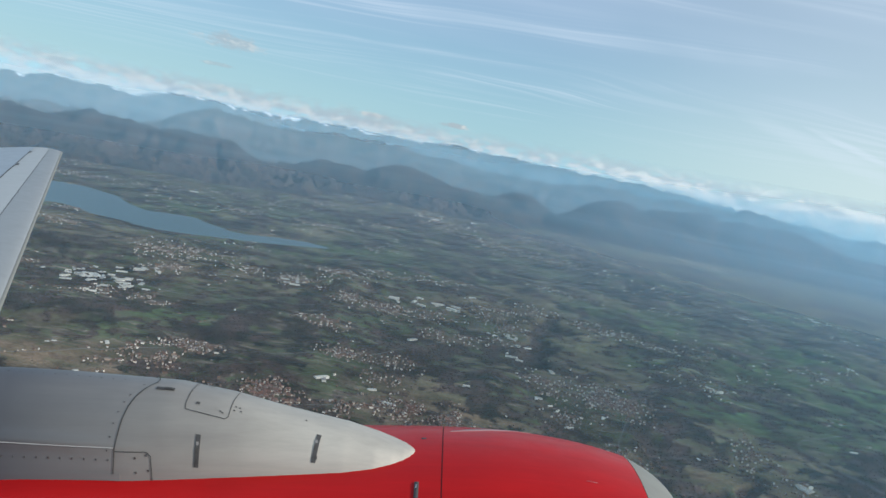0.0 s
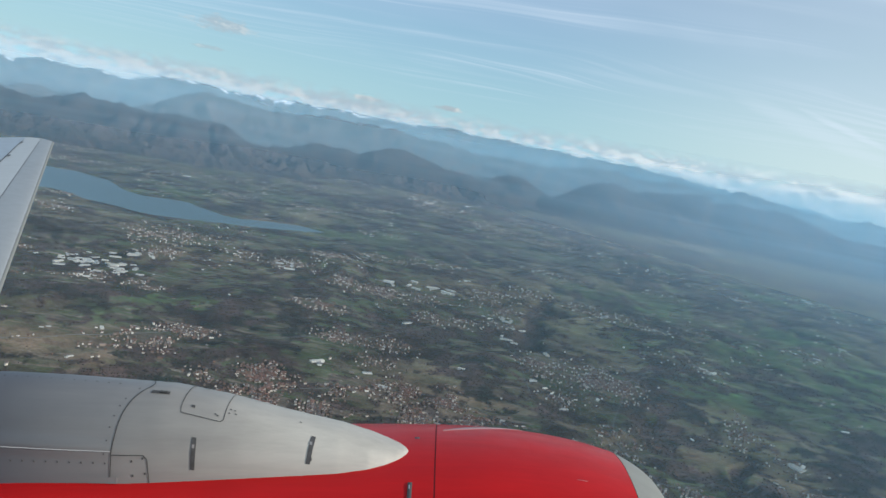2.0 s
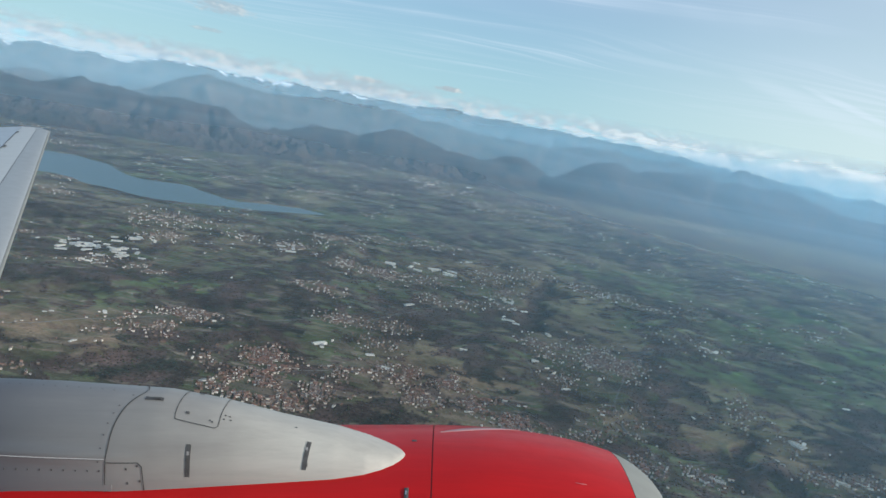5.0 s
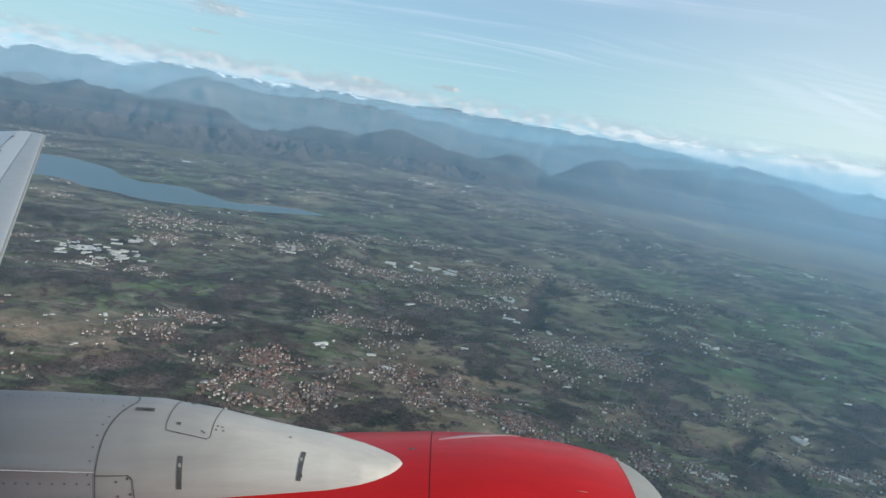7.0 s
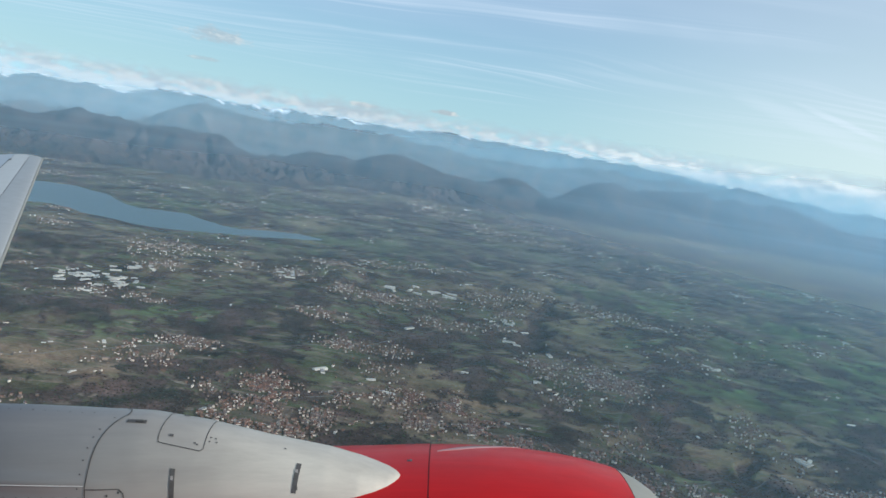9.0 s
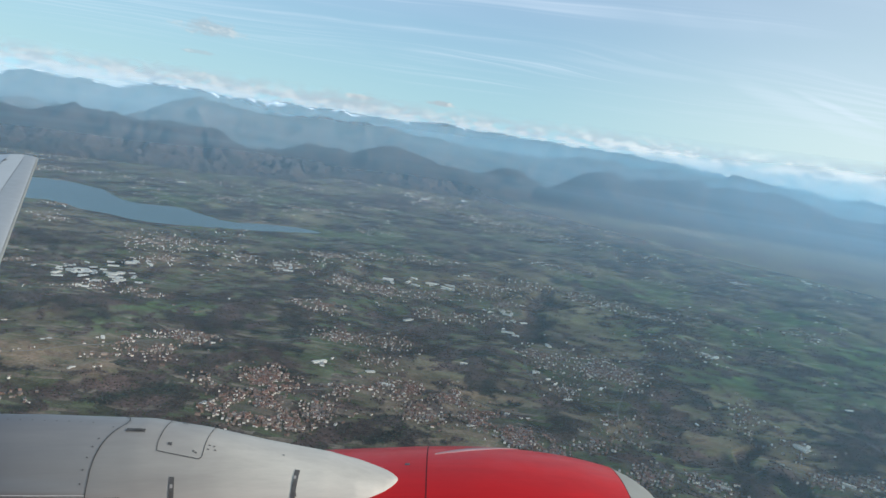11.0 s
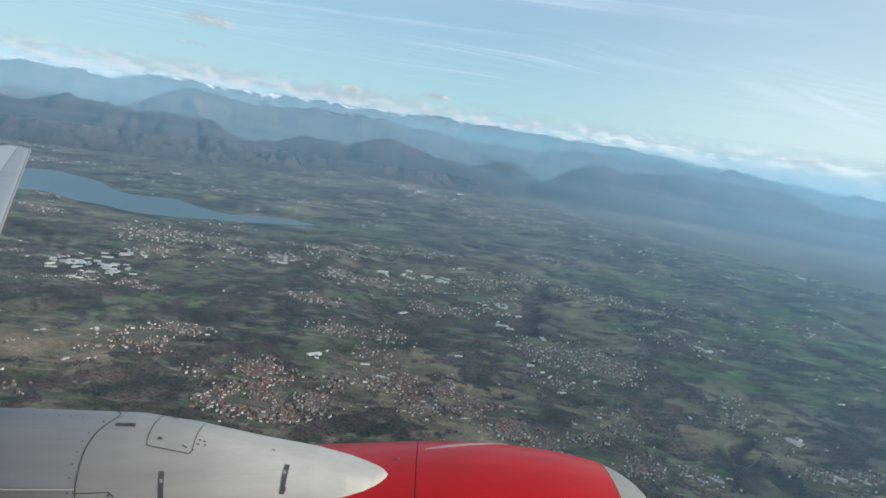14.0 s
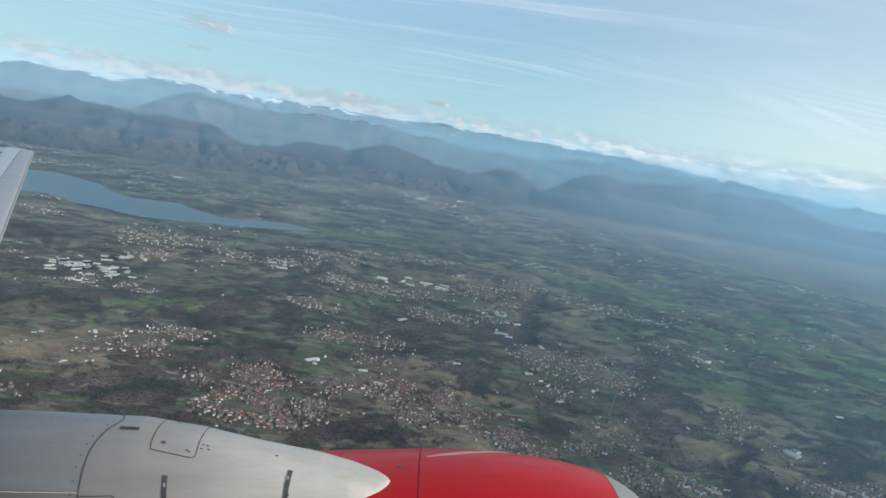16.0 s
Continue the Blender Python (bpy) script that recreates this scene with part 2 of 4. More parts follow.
WOODS += [
    (261, 1164, 81, 72, -13, 0.14), (357, 1474, 80, 92, -14, 0.14), (176, 365, 19, 21, -26, 0.16), (-30, 604, 23, 28, 3, 0.12), (-171, 855, 40, 20, 11, 0.1),
    (233, 1328, 61, 56, -10, 0.08), (83, 402, 20, 18, -12, 0.12), (74, 435, 21, 25, -10, 0.12), (310, 628, 27, 32, -26, 0.1), (386, 1080, 52, 64, -20, 0.1),
    (-9, 356, 14, 10, 1, 0.12), (-27, 364, 15, 10, 4, 0.1), (263, 522, 18, 26, -27, 0.06), (-358, 962, 47, 21, 20, 0.14), (-285, 1045, 58, 18, 15, 0.12),
]
WOODS += [(135, 432, 11, 22, -17, 0.3), (150, 398, 18, 8, -20, 0.3), (177, 372, 12, 16, -25, 0.3)]
OPEN_FIELDS = [
    (-217, 408, 36, 25, 28, 0.4), (-172, 394, 20, 13, 24, 0.3), (-196, 514, 26, 19, 21, 0.16), (-172, 604, 29, 12, 16, 0.12), (-219, 463, 28, 13, 25, 0.12),
    (162, 421, 16, 14, -21, 0.3), (141, 701, 22, 32, -11, 0.2), (180, 682, 22, 36, -15, 0.18), (333, 746, 37, 64, -24, 0.16), (225, 541, 18, 51, -23, 0.16),
    (429, 897, 45, 56, -26, 0.12), (428, 728, 32, 64, -30, 0.16), (3, 491, 19, 21, 0, 0.1), (60, 437, 13, 7, -8, 0.25), (-64, 647, 30, 23, 6, 0.12),
    (-213, 626, 25, 16, 19, 0.1),
]
OPEN_FIELDS += [
    (-17, 384, 12, 12, 3, 0.12), (216, 400, 18, 10, -28, 0.12), (543, 1265, 63, 54, -23, 0.16), (-214, 1215, 75, 31, 10, 0.1), (-115, 1037, 63, 34, 6, 0.1),
    (335, 581, 31, 33, -30, 0.08), (151, 376, 16, 8, -22, 0.1), (-77, 502, 14, 17, 9, 0.08),
]
LUSH = [
    (-199, 521, 26, 19, 21, 0.8), (-222, 469, 20, 8, 25, 0.5), (-172, 604, 29, 16, 16, 0.6), (141, 701, 27, 42, -11, 1), (178, 670, 27, 49, -15, 1),
    (225, 541, 27, 86, -23, 1), (327, 731, 55, 80, -24, 0.9), (449, 911, 70, 97, -26, 0.9), (428, 728, 45, 131, -30, 1), (590, 1306, 76, 97, -24, 0.8),
    (156, 448, 15, 23, -19, 0.7), (-64, 647, 30, 27, 6, 0.5), (314, 558, 44, 76, -29, 0.7), (-63, 981, 90, 61, 4, 0.4), (-423, 1202, 116, 80, 19, 0.6),
    (-123, 1096, 84, 63, 6, 0.5),
]
LUSH += [
    (151, 376, 19, 17, -22, 0.5), (-74, 489, 23, 40, 9, 0.4), (-283, 1194, 93, 61, 13, 0.4), (268, 942, 67, 97, -16, 0.6),
]
DRY = [
    (-217, 402, 40, 27, 28, 1), (-170, 390, 20, 15, 24, 0.9), (-257, 460, 29, 13, 29, 0.5), (-202, 437, 23, 12, 25, 0.5), (162, 421, 18, 14, -21, 0.8),
    (60, 437, 14, 8, -8, 0.9), (216, 400, 18, 12, -28, 0.7), (29, 445, 21, 22, -4, 0.5), (3, 478, 23, 25, 0, 0.35), (-94, 384, 10, 9, 14, 0.4),
    (79, 481, 15, 13, -9, 0.6), (104, 429, 21, 17, -14, 0.4),
]
RISES = [
    (-135, 591, 56, 47, 13, 7.8), (-259, 504, 66, 28, 27, 6.6), (218, 655, 32, 133, -18, 6.6), (38, 511, 28, 57, -4, 4.2), (-96, 797, 55, 34, 7, 7.2),
    (-110, 453, 40, 35, 14, 3.6), (334, 1369, 117, 141, -14, 9.6), (460, 903, 62, 48, -27, 7.2), (-153, 394, 37, 21, 21, 3), (179, 379, 23, 21, -25, 4.2),
    (-398, 720, 57, 32, 29, 7.2), (76, 400, 20, 16, -11, 3),
]
# dark wooded valleys: ends and half width
RAVINES = [
    (142, 875, 107, 725, 13), (107, 725, 81, 591, 13), (150, 470, 142, 446, 14), (142, 446, 127, 417, 13), (127, 417, 142, 402, 12), (142, 402, 162, 396, 11), (162, 396, 178, 378, 13), (178, 378, 182, 355, 13),
    (196, 441, 171, 370, 5), (471, 1046, 460, 903, 13), (460, 903, 511, 837, 13), (336, 782, 312, 817, 8),
]


def segment_distance(x, y, ax, ay, bx, by):
    dx, dy = bx - ax, by - ay
    k = np.clip(((x - ax) * dx + (y - ay) * dy) / (dx * dx + dy * dy), 0, 1)
    return np.hypot(x - ax - k * dx, y - ay - k * dy)


def lake_distance(x, y):
    """Metres to the shore, negative on the water."""
    best = np.full(np.shape(x), 1e9)
    inside = np.zeros(np.shape(x), bool)
    n = len(LAKE)
    for i in range(n):
        (ax, ay), (bx, by) = LAKE[i], LAKE[(i + 1) % n]
        best = np.minimum(best, segment_distance(x, y, ax, ay, bx, by))
        cross = (ay > y) != (by > y)
        inside ^= cross & (x < (bx - ax) * (y - ay) / (by - ay if by != ay else 1e-9) + ax)
    wobble = (fbm(x, y, 45, 4, 77) - 0.5) * 22
    return np.where(inside, -best, best) + wobble


def patch_cover(x, y, patches, soft=1.0):
    """The greatest weight of the oval patches at each place, their outlines frayed."""
    x, y = x + (fbm(x, y, 30, 3, 23) - 0.5) * 26, y + (fbm(x, y, 30, 3, 29) - 0.5) * 34
    total = np.zeros(np.shape(x))
    for cx, cy, a, b, turn, weight in patches:
        c, s = math.cos(radians(turn)), math.sin(radians(turn))
        u, v = ((x - cx) * c + (y - cy) * s) / a, (-(x - cx) * s + (y - cy) * c) / b
        total = np.maximum(total, weight * np.exp(-soft * (u * u + v * v)))
    return total


def town_cover(x, y):
    total = np.zeros(np.shape(x))
    for cx, cy, a, b, turn, count, red in TOWNS:
        c, s = math.cos(radians(turn)), math.sin(radians(turn))
        u, v = ((x - cx) * c + (y - cy) * s) / a, (-(x - cx) * s + (y - cy) * c) / b
        total = np.maximum(total, np.exp(-1.3 * (u * u + v * v)) * min(1, 7 * count / (a * b)))
    return total


def ravine_cover(x, y):
    total = np.zeros(np.shape(x))
    x, y = x + (fbm(x, y, 45, 3, 13) - 0.5) * 50, y + (fbm(x, y, 45, 3, 19) - 0.5) * 50
    for ax, ay, bx, by, half in RAVINES:
        total = np.maximum(total, 1 - step(segment_distance(x, y, ax, ay, bx, by), half * 0.5, half * 1.25))
    return total


def wood_cover(x, y):
    """1 in woods, 0 in open fields."""
    far = 0.3 * step(np.hypot(x, y), 650, 1500)
    n = (0.32 + far) * fbm(x, y * 0.8, 40, 3, 3) + (0.68 - far) * fbm(x * 0.8, y, 9.5, 4, 11, 0.6)
    beyond = 0.45 * step(np.hypot(x, y), 1100, 2000)
    n = n * (1 - beyond) + beyond * fbm(x, y * 0.4, 130, 4, 15, 0.6)
    n = n + 0.75 * patch_cover(x, y, WOODS) - 0.75 * patch_cover(x, y, OPEN_FIELDS)
    w = step(n, 0.485, 0.53)
    w = np.maximum(w, step(ravine_cover(x, y) + (fbm(x, y, 10, 3, 5) - 0.5) * 1.2, 0.4, 0.7))
    return w * (1 - step(town_cover(x, y), 0.25, 0.6)) * step(lake_distance(x, y), 0, 8)


def land_height(x, y):
    near_lake = step(lake_distance(x, y), 0, 160)
    hills = (fbm(x, y, 150, 4, 21) - 0.45) * 16 + (fbm(x, y, 38, 3, 31) - 0.5) * 9
    h = 1.2 + near_lake * (3.5 + hills * 0.55 + patch_cover(x, y, RISES))
    h = h - 5.0 * ravine_cover(x, y) * near_lake
    h = np.maximum(h, 0.9)
    return np.where(lake_distance(x, y) < 4, np.minimum(h, -0.4 + 0.35 * np.maximum(lake_distance(x, y), -2)), h)


# ---- materials ----


class Nodes:
    """A small help to write a node material in few lines."""

    def __init__(self, name):
        self.m = bpy.data.materials.new(name)
        self.m.use_nodes = True
        self.nt = self.m.node_tree
        self.nt.nodes.clear()
        self.out = self.node("OutputMaterial")
        self.space = self.node("TexCoord").outputs["Object"]

    def node(self, kind):
        return self.nt.nodes.new("ShaderNode" + kind)

    def put(self, v, socket):
        if isinstance(v, (int, float)):
            socket.default_value = v
        elif isinstance(v, tuple):
            socket.default_value = (*v, 1) if len(socket.default_value) == 4 else v
        else:
            self.nt.links.new(v, socket)

    def noise(self, scale, detail=4, rough=0.55, distort=0.0, vector=None):
        n = self.node("TexNoise")
        self.put(vector or self.space, n.inputs["Vector"])
        n.inputs["Scale"].default_value, n.inputs["Detail"].default_value = scale, detail
        n.inputs["Roughness"].default_value, n.inputs["Distortion"].default_value = rough, distort
        return n.outputs["Fac"]

    def mapped(self, scale=(1, 1, 1), turn=0.0, vector=None):
        n = self.node("Mapping")
        self.put(vector or self.space, n.inputs["Vector"])
        n.inputs["Scale"].default_value = scale
        n.inputs["Rotation"].default_value = (0, 0, radians(turn))
        return n.outputs[0]

    def ramp(self, fac, *stops):
        n = self.node("ValToRGB")
        self.put(fac, n.inputs[0])
        while len(n.color_ramp.elements) < len(stops):
            n.color_ramp.elements.new(0.5)
        for e, (at, colour) in zip(n.color_ramp.elements, stops):
            e.position = at
            e.color = (*colour, 1) if isinstance(colour, tuple) else (colour, colour, colour, 1)
        return n.outputs[0]

    def mix(self, fac, a, b, blend="MIX"):
        n = self.node("Mix")
        n.data_type, n.blend_type = "RGBA", blend
        self.put(fac, n.inputs["Factor"])
        self.put(a, n.inputs["A"])
        self.put(b, n.inputs["B"])
        return n.outputs["Result"]

    def math(self, op, a, b=0.0):
        n = self.node("Math")
        n.operation = op
        self.put(a, n.inputs[0])
        self.put(b, n.inputs[1])
        return n.outputs[0]

    def attribute(self, name):
        n = self.node("Attribute")
        n.attribute_name = name
        return n.outputs["Fac"]

    def bump(self, height, strength, distance):
        n = self.node("Bump")
        self.put(height, n.inputs["Height"])
        n.inputs["Strength"].default_value, n.inputs["Distance"].default_value = strength, distance
        return n.outputs[0]

    def surface(self, colour, rough=0.8, metal=0.0, normal=None, coat=0.0, specular=0.5):
        n = self.node("BsdfPrincipled")
        self.put(colour, n.inputs["Base Color"])
        self.put(rough, n.inputs["Roughness"])
        self.put(metal, n.inputs["Metallic"])
        n.inputs["Coat Weight"].default_value = coat
        n.inputs["Coat Roughness"].default_value = 0.12
        n.inputs["Specular IOR Level"].default_value = specular
        if normal:
            self.put(normal, n.inputs["Normal"])
        self.put(n.outputs[0], self.out.inputs[0])
        return self.m


def ground_material():
    k = Nodes("farmland")
    warp = k.noise(0.02, 3)
    flat = k.node("VectorMath")
    flat.operation = "ADD"
    k.put(k.space, flat.inputs[0])
    wob = k.node("CombineXYZ")
    k.put(k.math("MULTIPLY", warp, 30.0), wob.inputs[0])
    k.put(k.math("MULTIPLY", warp, -22.0), wob.inputs[1])
    k.put(wob.outputs[0], flat.inputs[1])
    cells = k.node("TexVoronoi")
    cells.voronoi_dimensions = "2D"
    k.put(k.mapped((0.1, 0.25, 1), 24, flat.outputs[0]), cells.inputs["Vector"])
    cells.inputs["Scale"].default_value = 1.0
    pick = k.node("SeparateColor")
    k.put(cells.outputs["Color"], pick.inputs[0])
    fields = k.ramp(pick.outputs[0], (0.0, (0.07, 0.060, 0.047)), (0.2, (0.10, 0.115, 0.06)), (0.38, (0.105, 0.086, 0.068)),
                    (0.5, (0.12, 0.135, 0.075)), (0.7, (0.15, 0.115, 0.09)), (0.86, (0.23, 0.18, 0.14)), (1.0, (0.09, 0.072, 0.06)))
    green = k.ramp(pick.outputs[2], (0.0, (0.065, 0.085, 0.04)), (0.25, (0.095, 0.175, 0.055)), (0.42, (0.09, 0.085, 0.055)), (0.55, (0.145, 0.235, 0.078)), (0.75, (0.075, 0.085, 0.045)), (1.0, (0.125, 0.18, 0.075)))
    dry = k.ramp(pick.outputs[1], (0.0, (0.21, 0.145, 0.10)), (0.35, (0.27, 0.19, 0.13)), (0.6, (0.19, 0.155, 0.10)), (0.8, (0.24, 0.17, 0.12)), (1.0, (0.17, 0.115, 0.085)))
    fields = k.mix(k.math("MULTIPLY", k.attribute("lush"), 0.85), fields, green)
    fields = k.mix(k.attribute("dry"), fields, dry)
    fields = k.mix(k.ramp(k.noise(0.18, 5, 0.65), (0.38, 0.0), (0.75, 0.35)), fields, (0.06, 0.056, 0.034))
    fields = k.mix(0.6, fields, k.ramp(k.noise(0.55, 5, 0.75), (0.32, 0.42), (0.68, 1.55)), "MULTIPLY")
    woods = k.mix(k.ramp(k.noise(0.05, 5, 0.6), (0.35, 0.0), (0.65, 1.0)), (0.036, 0.040, 0.033), (0.122, 0.083, 0.072))
    woods = k.mix(0.8, woods, k.ramp(k.noise(0.35, 5, 0.78), (0.32, 0.4), (0.68, 1.6)), "MULTIPLY")
    colour = k.mix(k.attribute("wood"), fields, woods)
    colour = k.mix(0.72, colour, k.ramp(k.noise(0.016, 6, 0.66), (0.36, 0.5), (0.5, 1.0), (0.66, 1.75)), "MULTIPLY")
    yard = k.mix(k.noise(0.6, 4), (0.065, 0.06, 0.043), (0.17, 0.135, 0.112))
    colour = k.mix(k.math("MULTIPLY", k.attribute("town"), 0.55), colour, yard)
    return k.surface(colour, 0.95, normal=k.bump(k.noise(0.8, 4, 0.7), 0.7, 0.5), specular=0.1)


def slope_material(name, low, high, rock, snow=None):
    k = Nodes(name)
    woods = k.mix(k.ramp(k.noise(0.012, 6, 0.65), (0.35, 0.0), (0.65, 1.0)), low, high)
    woods = k.mix(k.ramp(k.noise(0.03, 5, 0.7), (0.56, 0.0), (0.7, 0.7)), woods, rock)
    if snow:
        woods = k.mix(k.attribute("snow"), woods, snow)
    return k.surface(woods, 0.95, normal=k.bump(k.noise(0.05, 6, 0.7), 0.8, 6.0), specular=0.1)


def water_material():
    k = Nodes("lake_water")
    colour = k.mix(k.noise(0.006, 4), (0.04, 0.066, 0.072), (0.055, 0.088, 0.09))
    ripple = k.noise(0.35, 3, 0.6, vector=k.mapped((1, 2.2, 1), 15))
    return k.surface(colour, 0.34, normal=k.bump(ripple, 0.25, 0.3), specular=0.4)


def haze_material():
    k = Nodes("haze_sheet")
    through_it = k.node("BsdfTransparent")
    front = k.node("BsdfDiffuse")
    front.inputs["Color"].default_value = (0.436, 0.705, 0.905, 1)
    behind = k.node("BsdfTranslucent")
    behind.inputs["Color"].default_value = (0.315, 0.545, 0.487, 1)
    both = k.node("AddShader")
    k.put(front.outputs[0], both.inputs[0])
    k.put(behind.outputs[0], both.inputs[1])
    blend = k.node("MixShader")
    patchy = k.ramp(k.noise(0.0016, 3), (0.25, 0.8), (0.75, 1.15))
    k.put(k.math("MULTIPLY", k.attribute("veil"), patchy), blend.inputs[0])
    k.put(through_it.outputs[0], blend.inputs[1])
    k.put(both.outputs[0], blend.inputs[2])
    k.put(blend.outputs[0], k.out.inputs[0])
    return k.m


def island_material(name, *stops, rough=0.85):
    k = Nodes(name)
    geo = k.node("NewGeometry")
    colour = k.ramp(geo.outputs["Random Per Island"], *stops)
    colour = k.mix(0.5, colour, k.ramp(k.noise(1.7, 4), (0.3, 0.7), (0.7, 1.15)), "MULTIPLY")
    return k.surface(colour, rough, specular=0.25)


def object_material(name, *stops, rough=0.7, grime=0.4):
    k = Nodes(name)
    info = k.node("ObjectInfo")
    colour = k.ramp(info.outputs["Random"], *stops)
    colour = k.mix(grime, colour, k.ramp(k.noise(0.9, 5, 0.65), (0.3, 0.6), (0.7, 1.1)), "MULTIPLY")
    return k.surface(colour, rough, specular=0.08)


def paint_material(name, colour, dark, rough=0.3, coat=0.3, streak=0.35, specular=0.3, metal=0.0, tail_shade=None):
    """Aircraft paint: fine flow streaks along the airflow, faint grime and rivet rows' ripple."""
    k = Nodes(name)
    flow = k.noise(3.0, 6, 0.7, vector=k.mapped((0.25, 3.0, 3.0)))
    blotch = k.noise(1.4, 4)
    c = k.mix(k.ramp(flow, (0.42, 0.0), (0.8, streak)), colour, dark)
    c = k.mix(k.ramp(blotch, (0.45, 0.0), (0.75, streak * 0.7)), c, dark)
    if tail_shade:
        # shade painted into the colour, deepening towards the tail
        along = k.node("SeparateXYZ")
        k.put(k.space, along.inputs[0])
        shade_depth = k.math("ADD", k.math("MULTIPLY", along.outputs[0], -0.8), k.math("MULTIPLY", blotch, 0.3))
        c = k.mix(k.ramp(k.math("SUBTRACT", shade_depth, 0.6), (0.0, 0.0), (0.4, 0.45), (1.0, 1.0)), c, tail_shade)
    r = k.math("ADD", k.math("MULTIPLY", k.noise(9.0, 4), 0.22), rough - 0.1)
    return k.surface(c, r, metal, normal=k.bump(k.noise(2.2, 3), 0.06, 0.03), coat=coat, specular=specular)


def metal_material(name, colour, rough, metal=1.0):
    k = Nodes(name)
    c = k.mix(k.noise(4.0, 5, 0.65, vector=k.mapped((0.5, 3.0, 3.0))), colour, tuple(v * 0.72 for v in colour))
    return k.surface(c, k.math("ADD", k.math("MULTIPLY", k.noise(14.0, 4), 0.2), rough - 0.1), metal)


FARMLAND = ground_material()
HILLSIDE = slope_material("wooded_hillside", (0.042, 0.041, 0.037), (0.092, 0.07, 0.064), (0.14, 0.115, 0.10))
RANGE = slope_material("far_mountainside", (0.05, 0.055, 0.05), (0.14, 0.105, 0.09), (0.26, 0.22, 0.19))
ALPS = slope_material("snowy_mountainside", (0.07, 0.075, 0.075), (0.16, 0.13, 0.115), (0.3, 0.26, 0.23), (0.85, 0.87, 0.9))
WATER = water_material()
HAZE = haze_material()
HOUSE_WALL = island_material("house_plaster", (0.0, (0.17, 0.12, 0.09)), (0.42, (0.29, 0.212, 0.163)), (0.68, (0.46, 0.365, 0.29)), (0.8, (0.8, 0.71, 0.6)), (1.0, (0.86, 0.80, 0.72)))
RED_ROOF = island_material("clay_tile_roof", (0.0, (0.14, 0.08, 0.063)), (0.5, (0.205, 0.112, 0.086)), (0.8, (0.29, 0.15, 0.112)), (1.0, (0.13, 0.10, 0.088)))
GREY_ROOF = island_material("grey_roof", (0.0, (0.12, 0.105, 0.10)), (0.4, (0.20, 0.175, 0.16)), (0.8, (0.17, 0.125, 0.105)), (1.0, (0.36, 0.34, 0.32)))
PLASTER = object_material("pale_plaster", (0.0, (0.17, 0.12, 0.09)), (0.42, (0.29, 0.212, 0.163)), (0.68, (0.46, 0.365, 0.29)), (0.8, (0.8, 0.71, 0.6)), (1.0, (0.86, 0.80, 0.72)))
TILE_ROOF = object_material("clay_tiles", (0.0, (0.14, 0.08, 0.063)), (0.5, (0.205, 0.112, 0.086)), (0.8, (0.29, 0.15, 0.112)), (1.0, (0.13, 0.10, 0.088)))
DULL_ROOF = object_material("grey_brown_tiles", (0.0, (0.12, 0.105, 0.10)), (0.5, (0.20, 0.17, 0.15)), (1.0, (0.28, 0.25, 0.23)))
SHED_WALL = object_material("shed_cladding", (0.0, (0.62, 0.59, 0.54)), (0.5, (0.8, 0.76, 0.69)), (1.0, (0.5, 0.48, 0.46)))
SHED_ROOF = object_material("shed_roof", (0.0, (0.24, 0.22, 0.20)), (0.3, (0.5, 0.47, 0.43)), (0.55, (0.84, 0.76, 0.65)), (0.8, (0.36, 0.32, 0.27)), (1.0, (0.82, 0.71, 0.57)))
ROOFLIGHT = object_material("rooflight_plastic", (0.0, (0.5, 0.53, 0.55)), (1.0, (0.6, 0.62, 0.63)), rough=0.3)
ROAD = object_material("worn_asphalt", (0.0, (0.16, 0.155, 0.15)), (1.0, (0.2, 0.19, 0.18)), rough=0.9)
BARE_TREES = island_material("winter_tree_crowns", (0.0, (0.05, 0.041, 0.037)), (0.4, (0.072, 0.056, 0.05)), (0.75, (0.105, 0.08, 0.07)), (0.8, (0.05, 0.06, 0.038)), (1.0, (0.062, 0.08, 0.042)), rough=0.95)
# the fairing paints' last colour is the shade mixed in towards the tail
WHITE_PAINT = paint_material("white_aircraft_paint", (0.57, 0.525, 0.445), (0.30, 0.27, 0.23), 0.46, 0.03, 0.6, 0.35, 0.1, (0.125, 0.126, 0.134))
GREY_PAINT = paint_material("weathered_shaded_white_paint", (0.54, 0.505, 0.44), (0.26, 0.245, 0.23), 0.46, 0.03, 0.6, 0.35, 0.1, (0.125, 0.126, 0.134))
RED_PAINT = paint_material("red_aircraft_paint", (0.56, 0.009, 0.009), (0.32, 0.006, 0.007), 0.40, 0.10, 0.55, 0.14)
HIGHLIGHT_AND_SCRATCH = paint_material("pale_highlight_and_scratch_paint", (0.5, 0.30, 0.28), (0.5, 0.1, 0.09), 0.4, 0.2, 0.8)
LIP_METAL = metal_material("dull_inlet_metal", (0.33, 0.32, 0.275), 0.6, 0.1)
BARE_METAL = metal_material("bare_aluminium", (0.66, 0.67, 0.68), 0.38, 0.85)
WING_SKIN = paint_material("wing_skin_paint", (0.33, 0.335, 0.325), (0.25, 0.254, 0.246), 0.42, 0.05)
WING_REAR = paint_material("rear_wing_paint", (0.38, 0.40, 0.42), (0.29, 0.305, 0.32), 0.4, 0.1)
WING_PANEL = paint_material("wing_panel_paint", (0.49, 0.49, 0.465), (0.39, 0.392, 0.375), 0.45, 0.05)
SHOULDER_HIGHLIGHT = metal_material("pale_shoulder_highlight", (0.50, 0.47, 0.43), 0.4, 0.0)
SEAM = metal_material("dark_panel_gap", (0.08, 0.075, 0.068), 0.7, 0.0)
